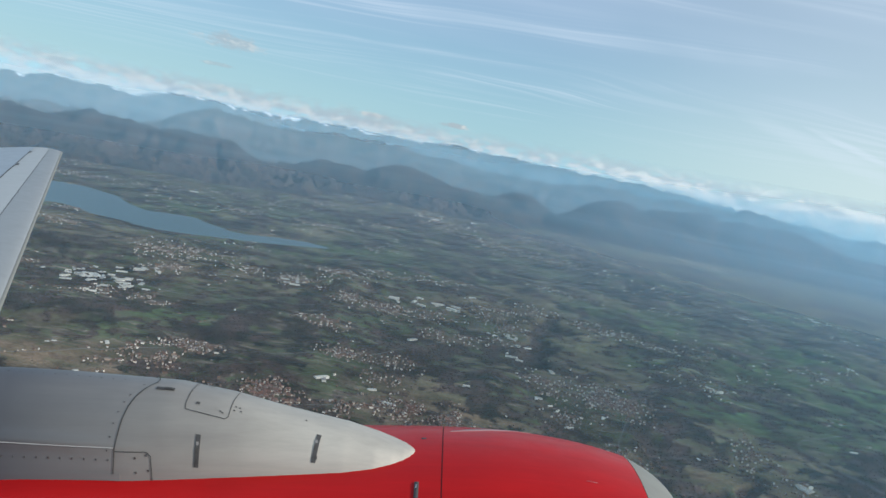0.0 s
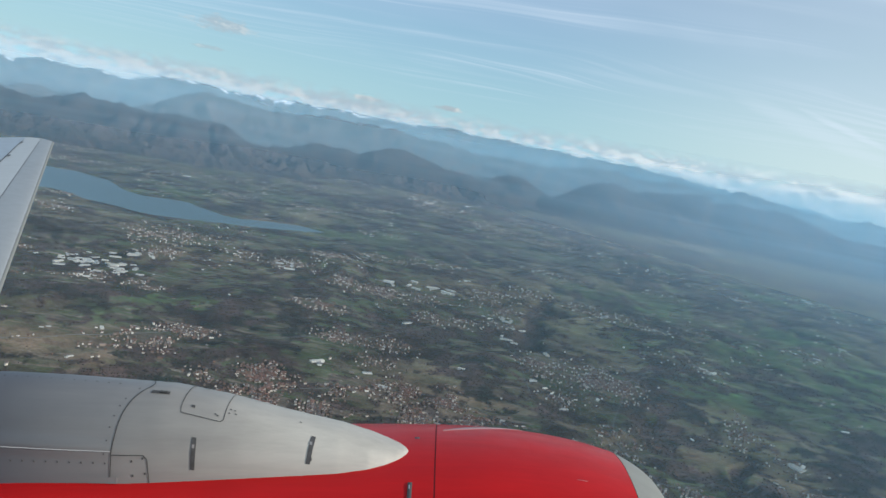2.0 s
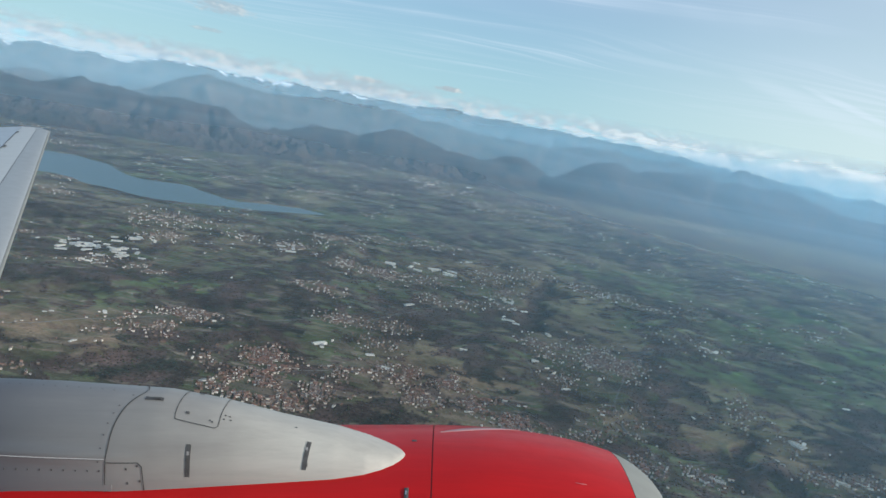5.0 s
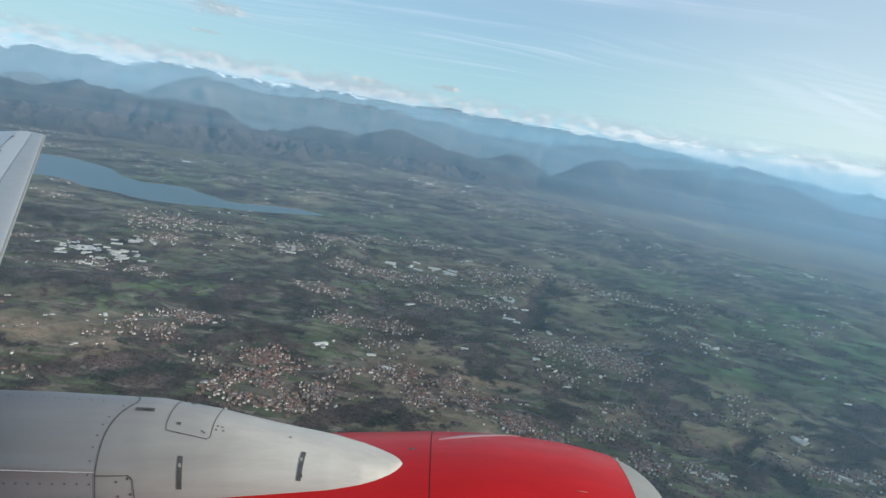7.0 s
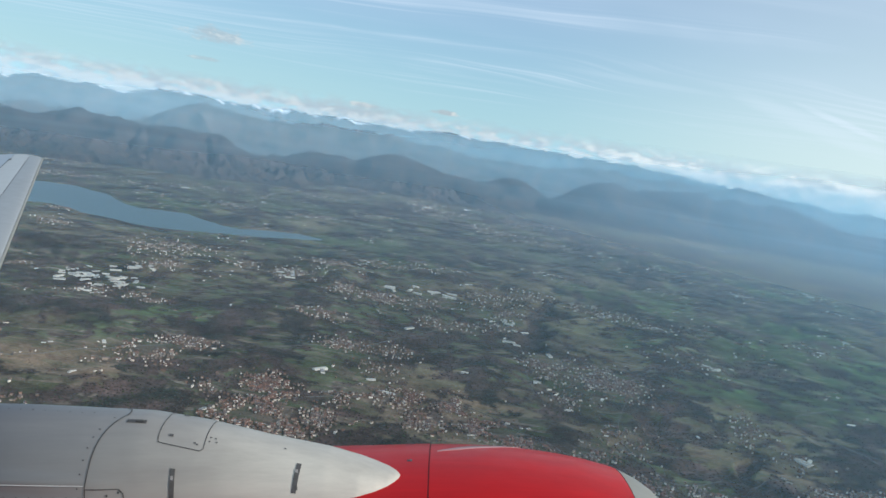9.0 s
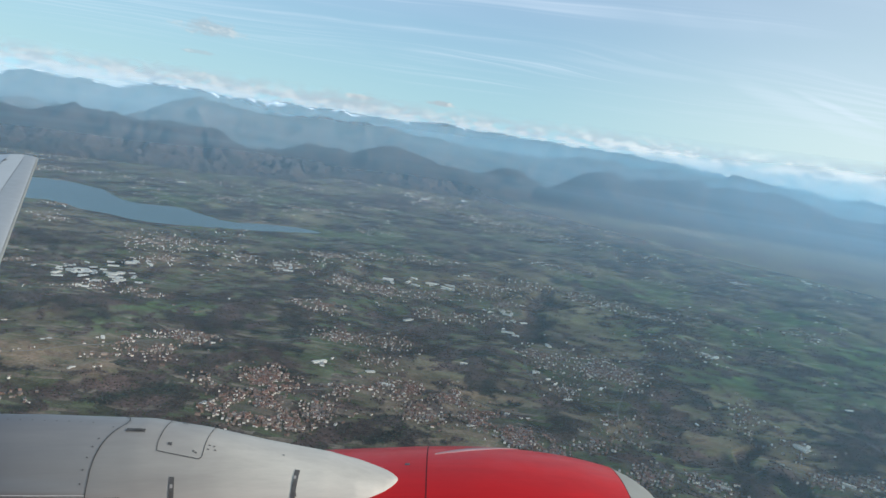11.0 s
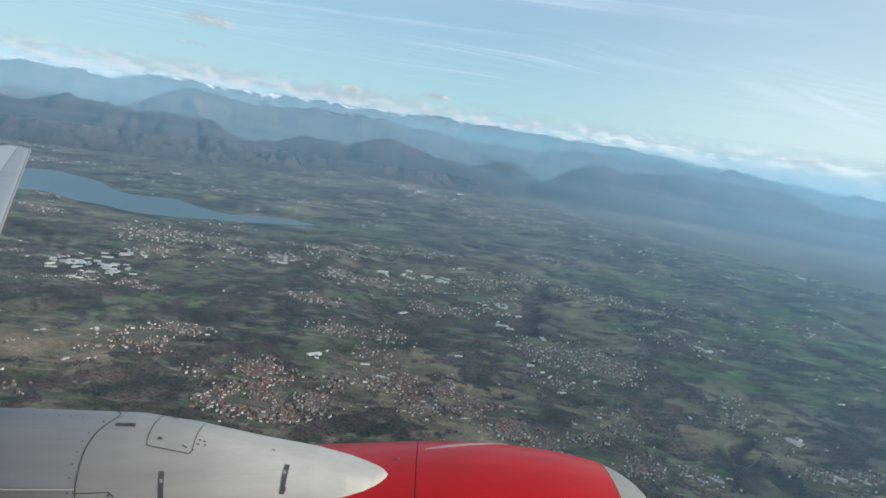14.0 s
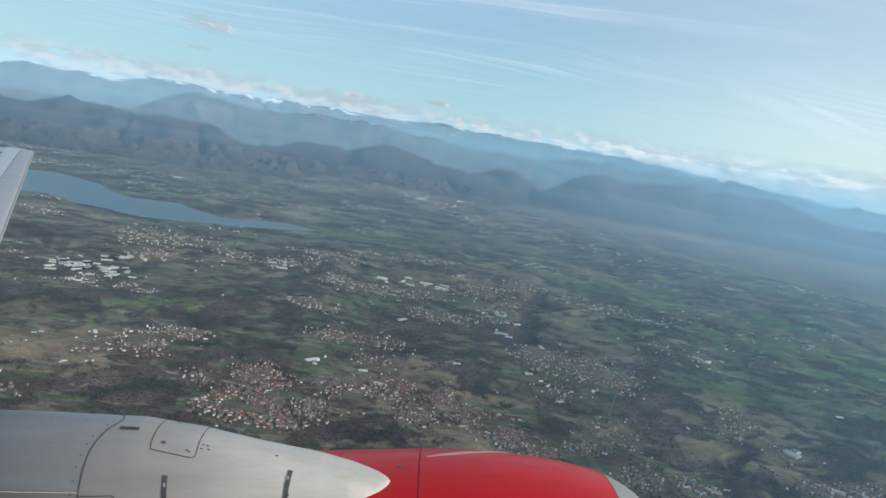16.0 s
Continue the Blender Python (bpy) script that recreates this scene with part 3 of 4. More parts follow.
RED_SEAM = metal_material("dark_red_gap", (0.24, 0.02, 0.02), 0.7, 0.0)
BOLT = metal_material("worn_steel_bolt", (0.34, 0.32, 0.30), 0.6, 0.1)
FITTING = metal_material("dull_steel_fitting", (0.12, 0.112, 0.105), 0.55, 0.4)
FAN_DARK = metal_material("dark_inlet_lining", (0.10, 0.10, 0.105), 0.6, 0.3)

# ---- mesh helpers ----


def mesh_object(name, verts, faces, materials, parent=None, index=None, smooth=False, label=""):
    me = bpy.data.meshes.new(name)
    me.from_pydata([tuple(v) for v in verts] if not isinstance(verts, list) else verts, [], faces)
    for m in materials:
        me.materials.append(m)
    if index is not None:
        me.polygons.foreach_set("material_index", np.asarray(index, np.int32))
    if smooth:
        me.polygons.foreach_set("use_smooth", np.ones(len(me.polygons), bool))
    me.update()
    ob = new(name, me)
    ob.parent = parent
    if label:
        tagged(ob, label)
    return ob


def grid_object(name, P, materials, parent=None, loop=False, label=""):
    """A sheet through a grid of points P[i, j]."""
    n, m = P.shape[:2]
    idx = np.arange(n * m).reshape(n, m)
    if loop:
        idx = np.concatenate([idx, idx[:, :1]], 1)
    f = np.stack([idx[:-1, :-1], idx[1:, :-1], idx[1:, 1:], idx[:-1, 1:]], -1).reshape(-1, 4)
    return mesh_object(name, P.reshape(-1, 3).tolist(), f.tolist(), materials, parent, smooth=True, label=label)


def float_attribute(ob, name, values):
    a = ob.data.attributes.new(name, "FLOAT", "POINT")
    a.data.foreach_set("value", np.asarray(values, np.float32).ravel())


# ---- the land ----


def build_ground():
    front = np.radians(np.arange(-46, 46.01, 0.11))
    rest = np.radians(np.arange(49, 312, 3.0))
    turn = np.concatenate([front, rest])
    radius = np.concatenate([[0.001, 60, 120], np.geomspace(170, 4850, 470)])
    r, a = np.meshgrid(radius, turn, indexing="ij")
    x, y = r * np.sin(a), r * np.cos(a)
    z = land_height(x, y)
    ob = grid_object("ground", np.stack([x, y, z], -1), [FARMLAND], loop=True)
    float_attribute(ob, "wood", wood_cover(x, y))
    float_attribute(ob, "town", town_cover(x, y))
    float_attribute(ob, "dry", np.clip(patch_cover(x, y, DRY) * 1.3 + 0.5 * step(fbm(x, y, 120, 3, 41), 0.56, 0.72), 0, 1))
    float_attribute(ob, "lush", np.clip(patch_cover(x, y, LUSH) + 0.3 * step(fbm(x, y, 60, 3, 43), 0.5, 0.7), 0, 1))
    tagged(ob, "wide plain of green fields, brown woods and gentle hills", "ground", kind="structure")


def build_lake():
    bm = bmesh.new()
    lo, hi = LAKE.min(0) - 20, LAKE.max(0) + 20
    bm.faces.new([bm.verts.new((px, py, 0.0)) for px, py in ((lo[0], lo[1]), (hi[0], lo[1]), (hi[0], hi[1]), (lo[0], hi[1]))])
    me = bpy.data.meshes.new("water")
    bm.to_mesh(me)
    bm.free()
    me.materials.append(WATER)
    tagged(new("water", me), "long blue-grey lake lying calm in the plain", "lake", kind="structure")


def build_range(name, ridge, front, back, fold, size, crest, seed, material, label, snow=()):
    """A mountain range along a ridge of (x, y, height): slopes fall to both sides, broken by spurs and gullies."""
    ridge = np.array(ridge, float)
    along = np.concatenate([[0], np.cumsum(np.hypot(*np.diff(ridge[:, :2], axis=0).T))])
    n = int(min(760, along[-1] / 4))
    s = np.linspace(0, along[-1], n)
    # smooth the ridge's height a little, then roughen it
    cx, cy, ch = (np.interp(s, along, ridge[:, i]) for i in range(3))
    soft = np.ones(5) / 5
    ch = np.convolve(np.pad(ch, 2, "edge"), soft, "valid")
    ch = ch + (fbm(s, s * 0, size * 0.45, 7, seed, 0.68) - 0.5) * fold * crest * 2.6
    across = np.concatenate([-np.linspace(1, 0, 84) ** 1.25 * front, np.linspace(0, 1, 10)[1:] * back])
    out = np.stack([cx, cy], -1)
    out = out / np.linalg.norm(out, axis=1, keepdims=True)
    S, T = np.meshgrid(s, across, indexing="ij")
    bend = (fbm(S, T, size * 1.5, 3, seed + 9) - 0.5) * size * 1.3
    x = cx[:, None] + out[:, :1] * T
    y = cy[:, None] + out[:, 1:] * T
    u = np.where(T < 0, -T / front, T / back)
    gully = ridged(S + 1.6 * bend + T * 0.5, T * 0.85, size, 4, seed + 3)
    fall = (1 - u) ** 1.25
    z = ch[:, None] * fall + (gully - 0.62) * np.where(T < 0, fold, 0) * np.clip(u * 3.5, 0, 1) * (0.12 + fall)
    z = z + (fbm(x, y, size * 0.3, 4, seed + 5) - 0.5) * fold * np.where(T < 0, 0.5, 0) * np.clip(u * 4, 0, 1) * (1 - u)
    ends = np.minimum(1, np.minimum(S, along[-1] - S) / 60)
    z = z * ends - 4 * (1 - ends) - 6 * step(u, 0.9, 1)
    ob = grid_object(name, np.stack([x, y, z], -1), [material])
    if snow:
        bearing = np.degrees(np.arctan2(x, y))
        lain = np.zeros(np.shape(x))
        for at, half in snow:
            # each field slants down to one side of its peak
            off = (bearing - at) / half
            top, deep = -0.004 + 0.008 * np.clip(off + 1, 0, 2), 0.03 + 0.016 * np.clip(half, 0, 1)
            lain = np.maximum(lain, (1 - step(np.abs(off), 0.75, 1.05)) * step(u, top, top + 0.006) * (1 - step(u, top + deep * 0.5, top + deep)))
        lain = np.maximum(lain, 0.5 * step(fbm(bearing, u * 30, 0.8, 4, seed + 7), 0.55, 0.68) * (1 - step(u, 0.02, 0.05)) * (1 - step(bearing, -4, 4)))
        float_attribute(ob, "snow", np.where(T < 0, lain * step(fbm(S + T * 0.5, T * 1.5, 26, 3, seed + 6), 0.2, 0.36), 0))
    tagged(ob, label, "mountains", kind="structure")


def ridge_at(distance_left, distance_right, rows):
    """Rows of (degrees right of ahead, degrees above the level of the eye) to ridge points at that distance."""
    made = []
    for i, (azimuth, rise) in enumerate(rows):
        d = distance_left + (distance_right - distance_left) * i / (len(rows) - 1)
        a = radians(azimuth)
        made.append((d * math.sin(a), d * math.cos(a), 150 + d * math.tan(radians(rise))))
    return made


# bearing and half width, in degrees, of the snow fields along the far crest
SNOW = [(-31.3, 0.28), (-29.05, 0.36), (-27.75, 0.22), (-27.2, 0.2), (-25.57, 0.24), (-24.3, 0.48), (-22.38, 0.36), (-20.08, 0.3), (-17.83, 0.38), (-16.92, 0.19), (-15.33, 0.39), (-13.58, 0.8), (-11.23, 0.43), (-8.44, 1.07), (-3.83, 0.23), (0.26, 0.48)]


def build_mountains():
    build_range("mountain_1", ridge_at(2200, 2250, [(-35.02, -3.61), (-31.41, -2.71), (-29.5, -2.3), (-27.86, -1.85), (-26.5, -1.59), (-24.75, -1.46), (-22.95, -1.29), (-20.92, -1.04), (-19.2, -1.05), (-17.43, -1.17), (-16.71, -1.55), (-15.13, -2.05), (-13.44, -2.46), (-10, -3.3)]), 330, 260, 104, 80, 0.1, 100, HILLSIDE, "dark wooded mountain ridge with folded slopes beyond the lake")
    build_range("mountain_2", ridge_at(2560, 2640, [(-21, -3.2), (-17.11, -2.27), (-15.08, -2.46), (-13.09, -1.98), (-11.51, -1.4), (-10.49, -1.16), (-9.0, -1.26), (-7.3, -1.3), (-5.68, -0.62), (-4.85, -0.44), (-3.74, -0.69), (-2.17, -1.0), (-0.37, -1.45), (1.15, -1.47), (3.19, -2.01), (6, -2.9)]), 320, 240, 100, 84, 0.1, 120, HILLSIDE, "dark wooded mountain with rounded tops at the edge of the plain")
    build_range("mountain_3", ridge_at(2900, 2900, [(-2, -3), (0.65, -2.41), (1.84, -1.66), (3.06, -1.21), (4.09, -0.91), (5.18, -1.0), (6.34, -1.5), (7.51, -2.03), (10, -2.9)]), 260, 200, 70, 80, 0.1, 140, HILLSIDE, "small wooded foothill at the mouth of a valley")
    build_range("mountain_4", ridge_at(2620, 2620, [(-35.15, -1.01), (-33.37, -1.05), (-31.51, -1.19), (-30.54, -1.36), (-29.71, -1.62), (-29.07, -1.41), (-28.26, -1.08), (-27.26, -0.8), (-26.58, -0.73), (-25.51, -0.89), (-24.26, -0.92), (-23.15, -1.09), (-21.46, -1.33), (-17, -2.3)]), 360, 260, 96, 92, 0.1, 160, HILLSIDE, "dark wooded mountain rising behind the nearer ridge")
    build_range("mountain_5", ridge_at(2820, 2820, [(1, -3.4), (4.49, -3.27), (6.7, -2.3), (8.26, -1.48), (9.39, -0.66), (10.57, -0.21), (11.57, -0.01), (12.58, -0.3), (14.41, -0.88), (16.49, -1.24), (20, -2.4)]), 320, 240, 88, 90, 0.1, 180, HILLSIDE, "hazy wooded hill rising from the plain")
    build_range("mountain_6", ridge_at(3060, 3060, [(6, -2.7), (10.8, -1.49), (12.71, -0.58), (13.89, -0.3), (15.47, -0.08), (17.77, 0.34), (18.24, 0.3), (18.76, -0.15), (20.14, 0.05), (22.03, 0.05), (23.84, 0.16), (24.8, -0.18), (25.9, -0.38), (26.39, -0.56), (27.23, -0.91), (28.58, -0.89), (29.82, -0.8), (33.34, -0.77)]), 460, 260, 96, 96, 0.1, 200, HILLSIDE, "hazy blue mountain with a flat top and a steep end")
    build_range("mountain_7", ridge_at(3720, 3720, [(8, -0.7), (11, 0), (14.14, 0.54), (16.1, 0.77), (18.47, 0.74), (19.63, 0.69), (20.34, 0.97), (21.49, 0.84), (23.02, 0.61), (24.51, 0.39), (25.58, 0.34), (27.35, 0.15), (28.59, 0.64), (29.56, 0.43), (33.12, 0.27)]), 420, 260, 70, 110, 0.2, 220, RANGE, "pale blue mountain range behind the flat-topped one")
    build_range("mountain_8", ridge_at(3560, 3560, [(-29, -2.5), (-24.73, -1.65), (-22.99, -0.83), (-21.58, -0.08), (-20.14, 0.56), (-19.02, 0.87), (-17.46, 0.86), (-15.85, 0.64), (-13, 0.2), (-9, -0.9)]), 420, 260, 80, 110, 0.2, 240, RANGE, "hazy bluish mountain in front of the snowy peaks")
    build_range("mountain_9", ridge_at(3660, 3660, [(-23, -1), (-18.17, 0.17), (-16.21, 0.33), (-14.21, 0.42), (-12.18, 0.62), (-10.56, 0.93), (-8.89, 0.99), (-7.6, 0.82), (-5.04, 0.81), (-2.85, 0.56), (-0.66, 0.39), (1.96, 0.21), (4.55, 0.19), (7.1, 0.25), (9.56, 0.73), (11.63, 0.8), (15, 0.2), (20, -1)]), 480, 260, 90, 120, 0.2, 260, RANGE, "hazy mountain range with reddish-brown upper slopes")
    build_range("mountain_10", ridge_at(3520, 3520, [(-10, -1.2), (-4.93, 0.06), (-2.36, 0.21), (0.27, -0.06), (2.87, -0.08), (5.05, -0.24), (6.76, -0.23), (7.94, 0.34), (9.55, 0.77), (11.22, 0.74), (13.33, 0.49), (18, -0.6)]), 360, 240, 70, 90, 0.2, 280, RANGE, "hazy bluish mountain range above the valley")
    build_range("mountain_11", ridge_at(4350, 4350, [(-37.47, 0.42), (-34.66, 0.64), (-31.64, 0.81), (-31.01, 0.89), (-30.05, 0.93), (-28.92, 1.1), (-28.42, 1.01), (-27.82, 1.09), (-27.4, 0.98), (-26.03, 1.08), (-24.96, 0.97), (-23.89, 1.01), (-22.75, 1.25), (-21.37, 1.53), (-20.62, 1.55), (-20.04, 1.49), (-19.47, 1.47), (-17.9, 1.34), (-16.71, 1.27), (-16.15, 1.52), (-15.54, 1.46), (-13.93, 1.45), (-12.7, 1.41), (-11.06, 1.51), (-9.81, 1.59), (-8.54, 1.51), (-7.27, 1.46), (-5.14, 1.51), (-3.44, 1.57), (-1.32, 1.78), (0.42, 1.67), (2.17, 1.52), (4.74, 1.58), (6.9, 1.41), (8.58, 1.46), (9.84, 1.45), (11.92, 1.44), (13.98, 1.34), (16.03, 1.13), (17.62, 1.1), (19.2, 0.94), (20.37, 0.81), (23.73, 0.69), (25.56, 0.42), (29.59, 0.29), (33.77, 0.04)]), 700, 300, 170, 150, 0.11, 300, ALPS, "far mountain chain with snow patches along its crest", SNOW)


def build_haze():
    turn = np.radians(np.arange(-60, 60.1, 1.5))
    # translucent sheet as haze: flat under the eye, curling up before the first mountains
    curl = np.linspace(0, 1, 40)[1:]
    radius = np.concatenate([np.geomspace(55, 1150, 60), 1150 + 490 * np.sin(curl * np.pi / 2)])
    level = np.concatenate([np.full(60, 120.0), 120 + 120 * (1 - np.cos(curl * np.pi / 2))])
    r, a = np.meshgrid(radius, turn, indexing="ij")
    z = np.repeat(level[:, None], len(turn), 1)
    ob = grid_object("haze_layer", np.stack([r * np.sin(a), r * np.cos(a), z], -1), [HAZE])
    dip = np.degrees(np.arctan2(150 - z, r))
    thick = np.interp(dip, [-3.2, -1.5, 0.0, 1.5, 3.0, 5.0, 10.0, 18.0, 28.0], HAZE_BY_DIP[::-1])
    # made denser towards the sun, for the glare on that side
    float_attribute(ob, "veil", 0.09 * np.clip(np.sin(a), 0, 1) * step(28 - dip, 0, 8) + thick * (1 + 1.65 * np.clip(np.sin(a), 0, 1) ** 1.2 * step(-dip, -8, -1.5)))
    tagged(ob, "thin bluish sheet standing in for haze over the plain", "haze", kind="structure")
    # upright translucent sheets added as haze between the ranges
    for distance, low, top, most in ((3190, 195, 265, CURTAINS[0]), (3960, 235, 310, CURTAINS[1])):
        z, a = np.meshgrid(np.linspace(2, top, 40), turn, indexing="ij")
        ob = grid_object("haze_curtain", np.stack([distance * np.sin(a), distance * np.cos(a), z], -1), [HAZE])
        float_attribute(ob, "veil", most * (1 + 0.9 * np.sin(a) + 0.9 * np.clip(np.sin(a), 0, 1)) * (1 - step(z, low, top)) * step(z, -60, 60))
        tagged(ob, "pale blue sheet standing in for haze between the mountain ranges", "haze", kind="structure")


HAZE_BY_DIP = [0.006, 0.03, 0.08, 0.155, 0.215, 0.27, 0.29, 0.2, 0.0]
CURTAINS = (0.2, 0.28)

build_ground()
build_lake()
build_mountains()
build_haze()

# ---- towns, sheds, roads, woods ----
rng = np.random.default_rng(4)


def house_mesh(cx, cy, cz, turn, long, wide, tall, rise):
    """Walls and a gabled roof with eaves: 18 points, walls first."""
    c, s = math.cos(turn), math.sin(turn)
    a, b, e = long / 2, wide / 2, 0.08
    pts = [(-a, -b, -0.6), (a, -b, -0.6), (a, b, -0.6), (-a, b, -0.6), (-a, -b, tall), (a, -b, tall), (a, b, tall), (-a, b, tall), (-a, 0, tall + rise), (a, 0, tall + rise),
           (-a - e, -b - e, tall - 0.04), (a + e, -b - e, tall - 0.04), (a + e, 0, tall + rise + 0.06), (-a - e, 0, tall + rise + 0.06), (a + e, b + e, tall - 0.04), (-a - e, b + e, tall - 0.04)]
    return [(cx + c * u - s * v, cy + s * u + c * v, cz + w) for u, v, w in pts]


WALL_FACES = [(0, 1, 5, 4), (2, 3, 7, 6), (1, 2, 6, 9, 5), (3, 0, 4, 8, 7)]
ROOF_FACES = [(10, 11, 12, 13), (13, 12, 14, 15)]


def house_spots(cx, cy, a, b, turn, count):
    c, s = math.cos(radians(turn)), math.sin(radians(turn))
    u, v = rng.normal(0, 0.55, count), rng.normal(0, 0.55, count)
    # snap to loose street rows
    street = 2.1
    px = np.round(u * a / street) * street + rng.normal(0, 0.45, count)
    py = np.round(v * b / (street * 1.15)) * street * 1.15 + rng.normal(0, 0.6, count)
    x, y = cx + c * px - s * py, cy + s * px + c * py
    keep = (lake_distance(x, y) > 4) & (fbm(x, y, 11, 2, 45) + rng.normal(0, 0.06, count) > 0.42)
    return x[keep], y[keep]


def box_verts(a, b, z0, z1):
    return [(-a, -b, z0), (a, -b, z0), (a, b, z0), (-a, b, z0), (-a, -b, z1), (a, -b, z1), (a, b, z1), (-a, b, z1)]


BOX_FACES = [(3, 2, 1, 0), (4, 5, 6, 7), (0, 1, 5, 4), (1, 2, 6, 5), (2, 3, 7, 6), (3, 0, 4, 7)]


# towns in which that many houses are things of their own
SINGLE_HOUSES = {(-87, 406): 110, (-86, 366): 80, (35, 401): 50, (57, 376): 50}


def build_town(row):
    cx, cy, a, b, turn, count, red = row
    far = 1.15 + max(0, math.hypot(cx, cy) - 600) / 2500
    x, y = house_spots(cx, cy, a, b, turn, int(count * (2.0 if math.hypot(cx, cy) < 900 else 1.5)))
    z = land_height(x, y)
    verts, faces, index = [], [], []
    singles = SINGLE_HOUSES.get((cx, cy), 0)
    for i, (px, py, pz) in enumerate(zip(x, y, z)):
        if i < singles:
            single_house(px, py, pz, radians(turn + rng.choice([0, 90]) + rng.normal(0, 9)))
            continue
        spin = radians(turn + rng.choice([0, 90]) + rng.normal(0, 9))
        big = rng.random() < 0.12
        long = (rng.uniform(0.7, 1.25) if not big else rng.uniform(1.6, 2.6)) * far
        wide = rng.uniform(0.65, 0.95) * (1.1 if big else 1) * far
        tall = rng.uniform(0.5, 0.95) * (1.2 if big else 1) * far
        o = len(verts)
        verts += house_mesh(px, py, pz, spin, long, wide, tall, wide * rng.uniform(0.18, 0.3))
        roof = 1 if rng.random() < red else 2
        faces += [tuple(o + i for i in f) for f in WALL_FACES + ROOF_FACES]
        index += [0] * 4 + [roof] * 2
    ob = mesh_object("town_houses", verts, faces, [HOUSE_WALL, RED_ROOF, GREY_ROOF], index=index)
    look_of = "terracotta" if red > 0.5 else "grey and brown"
    tagged(ob, "dense cluster of pale houses with %s roofs" % look_of, "town", "towns of the plain", "stuff")


def make_house(long, wide, tall, rise, roof_material):
    house = new("house")
    pts = house_mesh(0, 0, 0, 0, long, wide, tall, rise)
    mesh_object("walls", pts[:10], WALL_FACES, [PLASTER], house)
    under = [(p, q, r - 0.06) for p, q, r in pts[10:]]
    mesh_object("roof", pts[10:] + under, [(0, 1, 2, 3), (3, 2, 4, 5), (9, 8, 7, 6), (11, 10, 8, 9), (0, 6, 7, 1), (4, 10, 11, 5)], [roof_material], house)
    mesh_object("chimney", [(p + long * 0.2, q + wide * 0.2, r) for p, q, r in box_verts(0.07, 0.07, tall, tall + rise + 0.16)], BOX_FACES, [PLASTER], house)
    red = roof_material is TILE_ROOF
    return tagged(house, "small plastered house with a %s gabled roof" % ("terracotta" if red else "grey-brown"), "house", "houses of the nearest town")


HOUSE_KINDS = [make_house(1.5, 1.05, 0.85, 0.26, TILE_ROOF), make_house(1.2, 1.0, 0.8, 0.25, TILE_ROOF), make_house(2.2, 1.05, 0.95, 0.28, TILE_ROOF),
               make_house(1.4, 1.1, 1.0, 0.25, DULL_ROOF), make_house(1.7, 0.95, 0.75, 0.22, DULL_ROOF)]
spare = list(HOUSE_KINDS)


def single_house(px, py, pz, spin):
    k = int(rng.integers(0, len(HOUSE_KINDS)))
    m = pose(px, py, pz, 0, 0, math.degrees(spin))
    if HOUSE_KINDS[k] in spare:
        spare.remove(HOUSE_KINDS[k])
        HOUSE_KINDS[k].matrix_basis = m
    else:
        copy_thing(HOUSE_KINDS[k], m)


for row in TOWNS:
    build_town(row)


def hamlets():
    """Farms and single houses strewn over the open land."""
    n = 4200
    a, r = np.radians(rng.uniform(-42, 42, n)), np.sqrt(rng.uniform(220 ** 2, 1500 ** 2, n))
    gx, gy = r * np.sin(a), r * np.cos(a)
    clump = fbm(gx, gy, 55, 3, 91) > np.where(r < 800, 0.5, 0.56)
    gx, gy = gx[clump], gy[clump]
    ok = (wood_cover(gx, gy) < 0.4) & (lake_distance(gx, gy) > 6)
    verts, faces, index = [], [], []
    for px, py, pz in zip(gx[ok], gy[ok], land_height(gx[ok], gy[ok])):
        far = 1 + max(0, math.hypot(px, py) - 600) / 1500
        for _ in range(rng.integers(1, 4)):
            o = len(verts)
            verts += house_mesh(px + rng.normal(0, 2.2), py + rng.normal(0, 2.2), pz, rng.uniform(0, 6.28), rng.uniform(0.8, 2.0) * far, rng.uniform(0.65, 0.95) * far, rng.uniform(0.45, 0.8) * far, 0.25)
            faces += [tuple(o + i for i in f) for f in WALL_FACES + ROOF_FACES]
            index += [0] * 4 + [1 if rng.random() < 0.5 else 2] * 2
    ob = mesh_object("scattered_farmhouses", verts, faces, [HOUSE_WALL, RED_ROOF, GREY_ROOF], index=index)
    tagged(ob, "single pale farmhouses strewn over the fields", "houses", kind="stuff")


hamlets()


def make_shed(long, wide, tall):
    """A flat industrial hall: walls, a roof slab with a low ridge and strips of rooflights."""
    shed = new("warehouse")
    mesh_object("walls", box_verts(long / 2, wide / 2, -1.2, tall), BOX_FACES, [SHED_WALL], shed)
    a, b, t = long / 2 + 0.06, wide / 2 + 0.06, tall
    v = [(-a, -b, t), (a, -b, t), (a, b, t), (-a, b, t), (-a, -b, t + 0.1), (a, -b, t + 0.1), (a, b, t + 0.1), (-a, b, t + 0.1), (-a, 0, t + 0.1 + wide * 0.04), (a, 0, t + 0.1 + wide * 0.04)]
    mesh_object("roof", v, [(3, 2, 1, 0), (0, 1, 5, 4), (2, 3, 7, 6), (1, 2, 6, 9, 5), (3, 0, 4, 8, 7), (4, 5, 9, 8), (8, 9, 6, 7)], [SHED_ROOF], shed)
    for k in (-0.28, 0.0, 0.28):
        w = 0.05 * long
        top = t + 0.12 + wide * 0.04
        mesh_object("rooflight", [(k * long + p, q, r) for p, q, r in box_verts(w / 2, wide * 0.36, t + 0.05, top)], BOX_FACES, [ROOFLIGHT], shed)
    return tagged(shed, "long white industrial hall with a flat pale roof", "warehouse", "industrial halls of the plain")


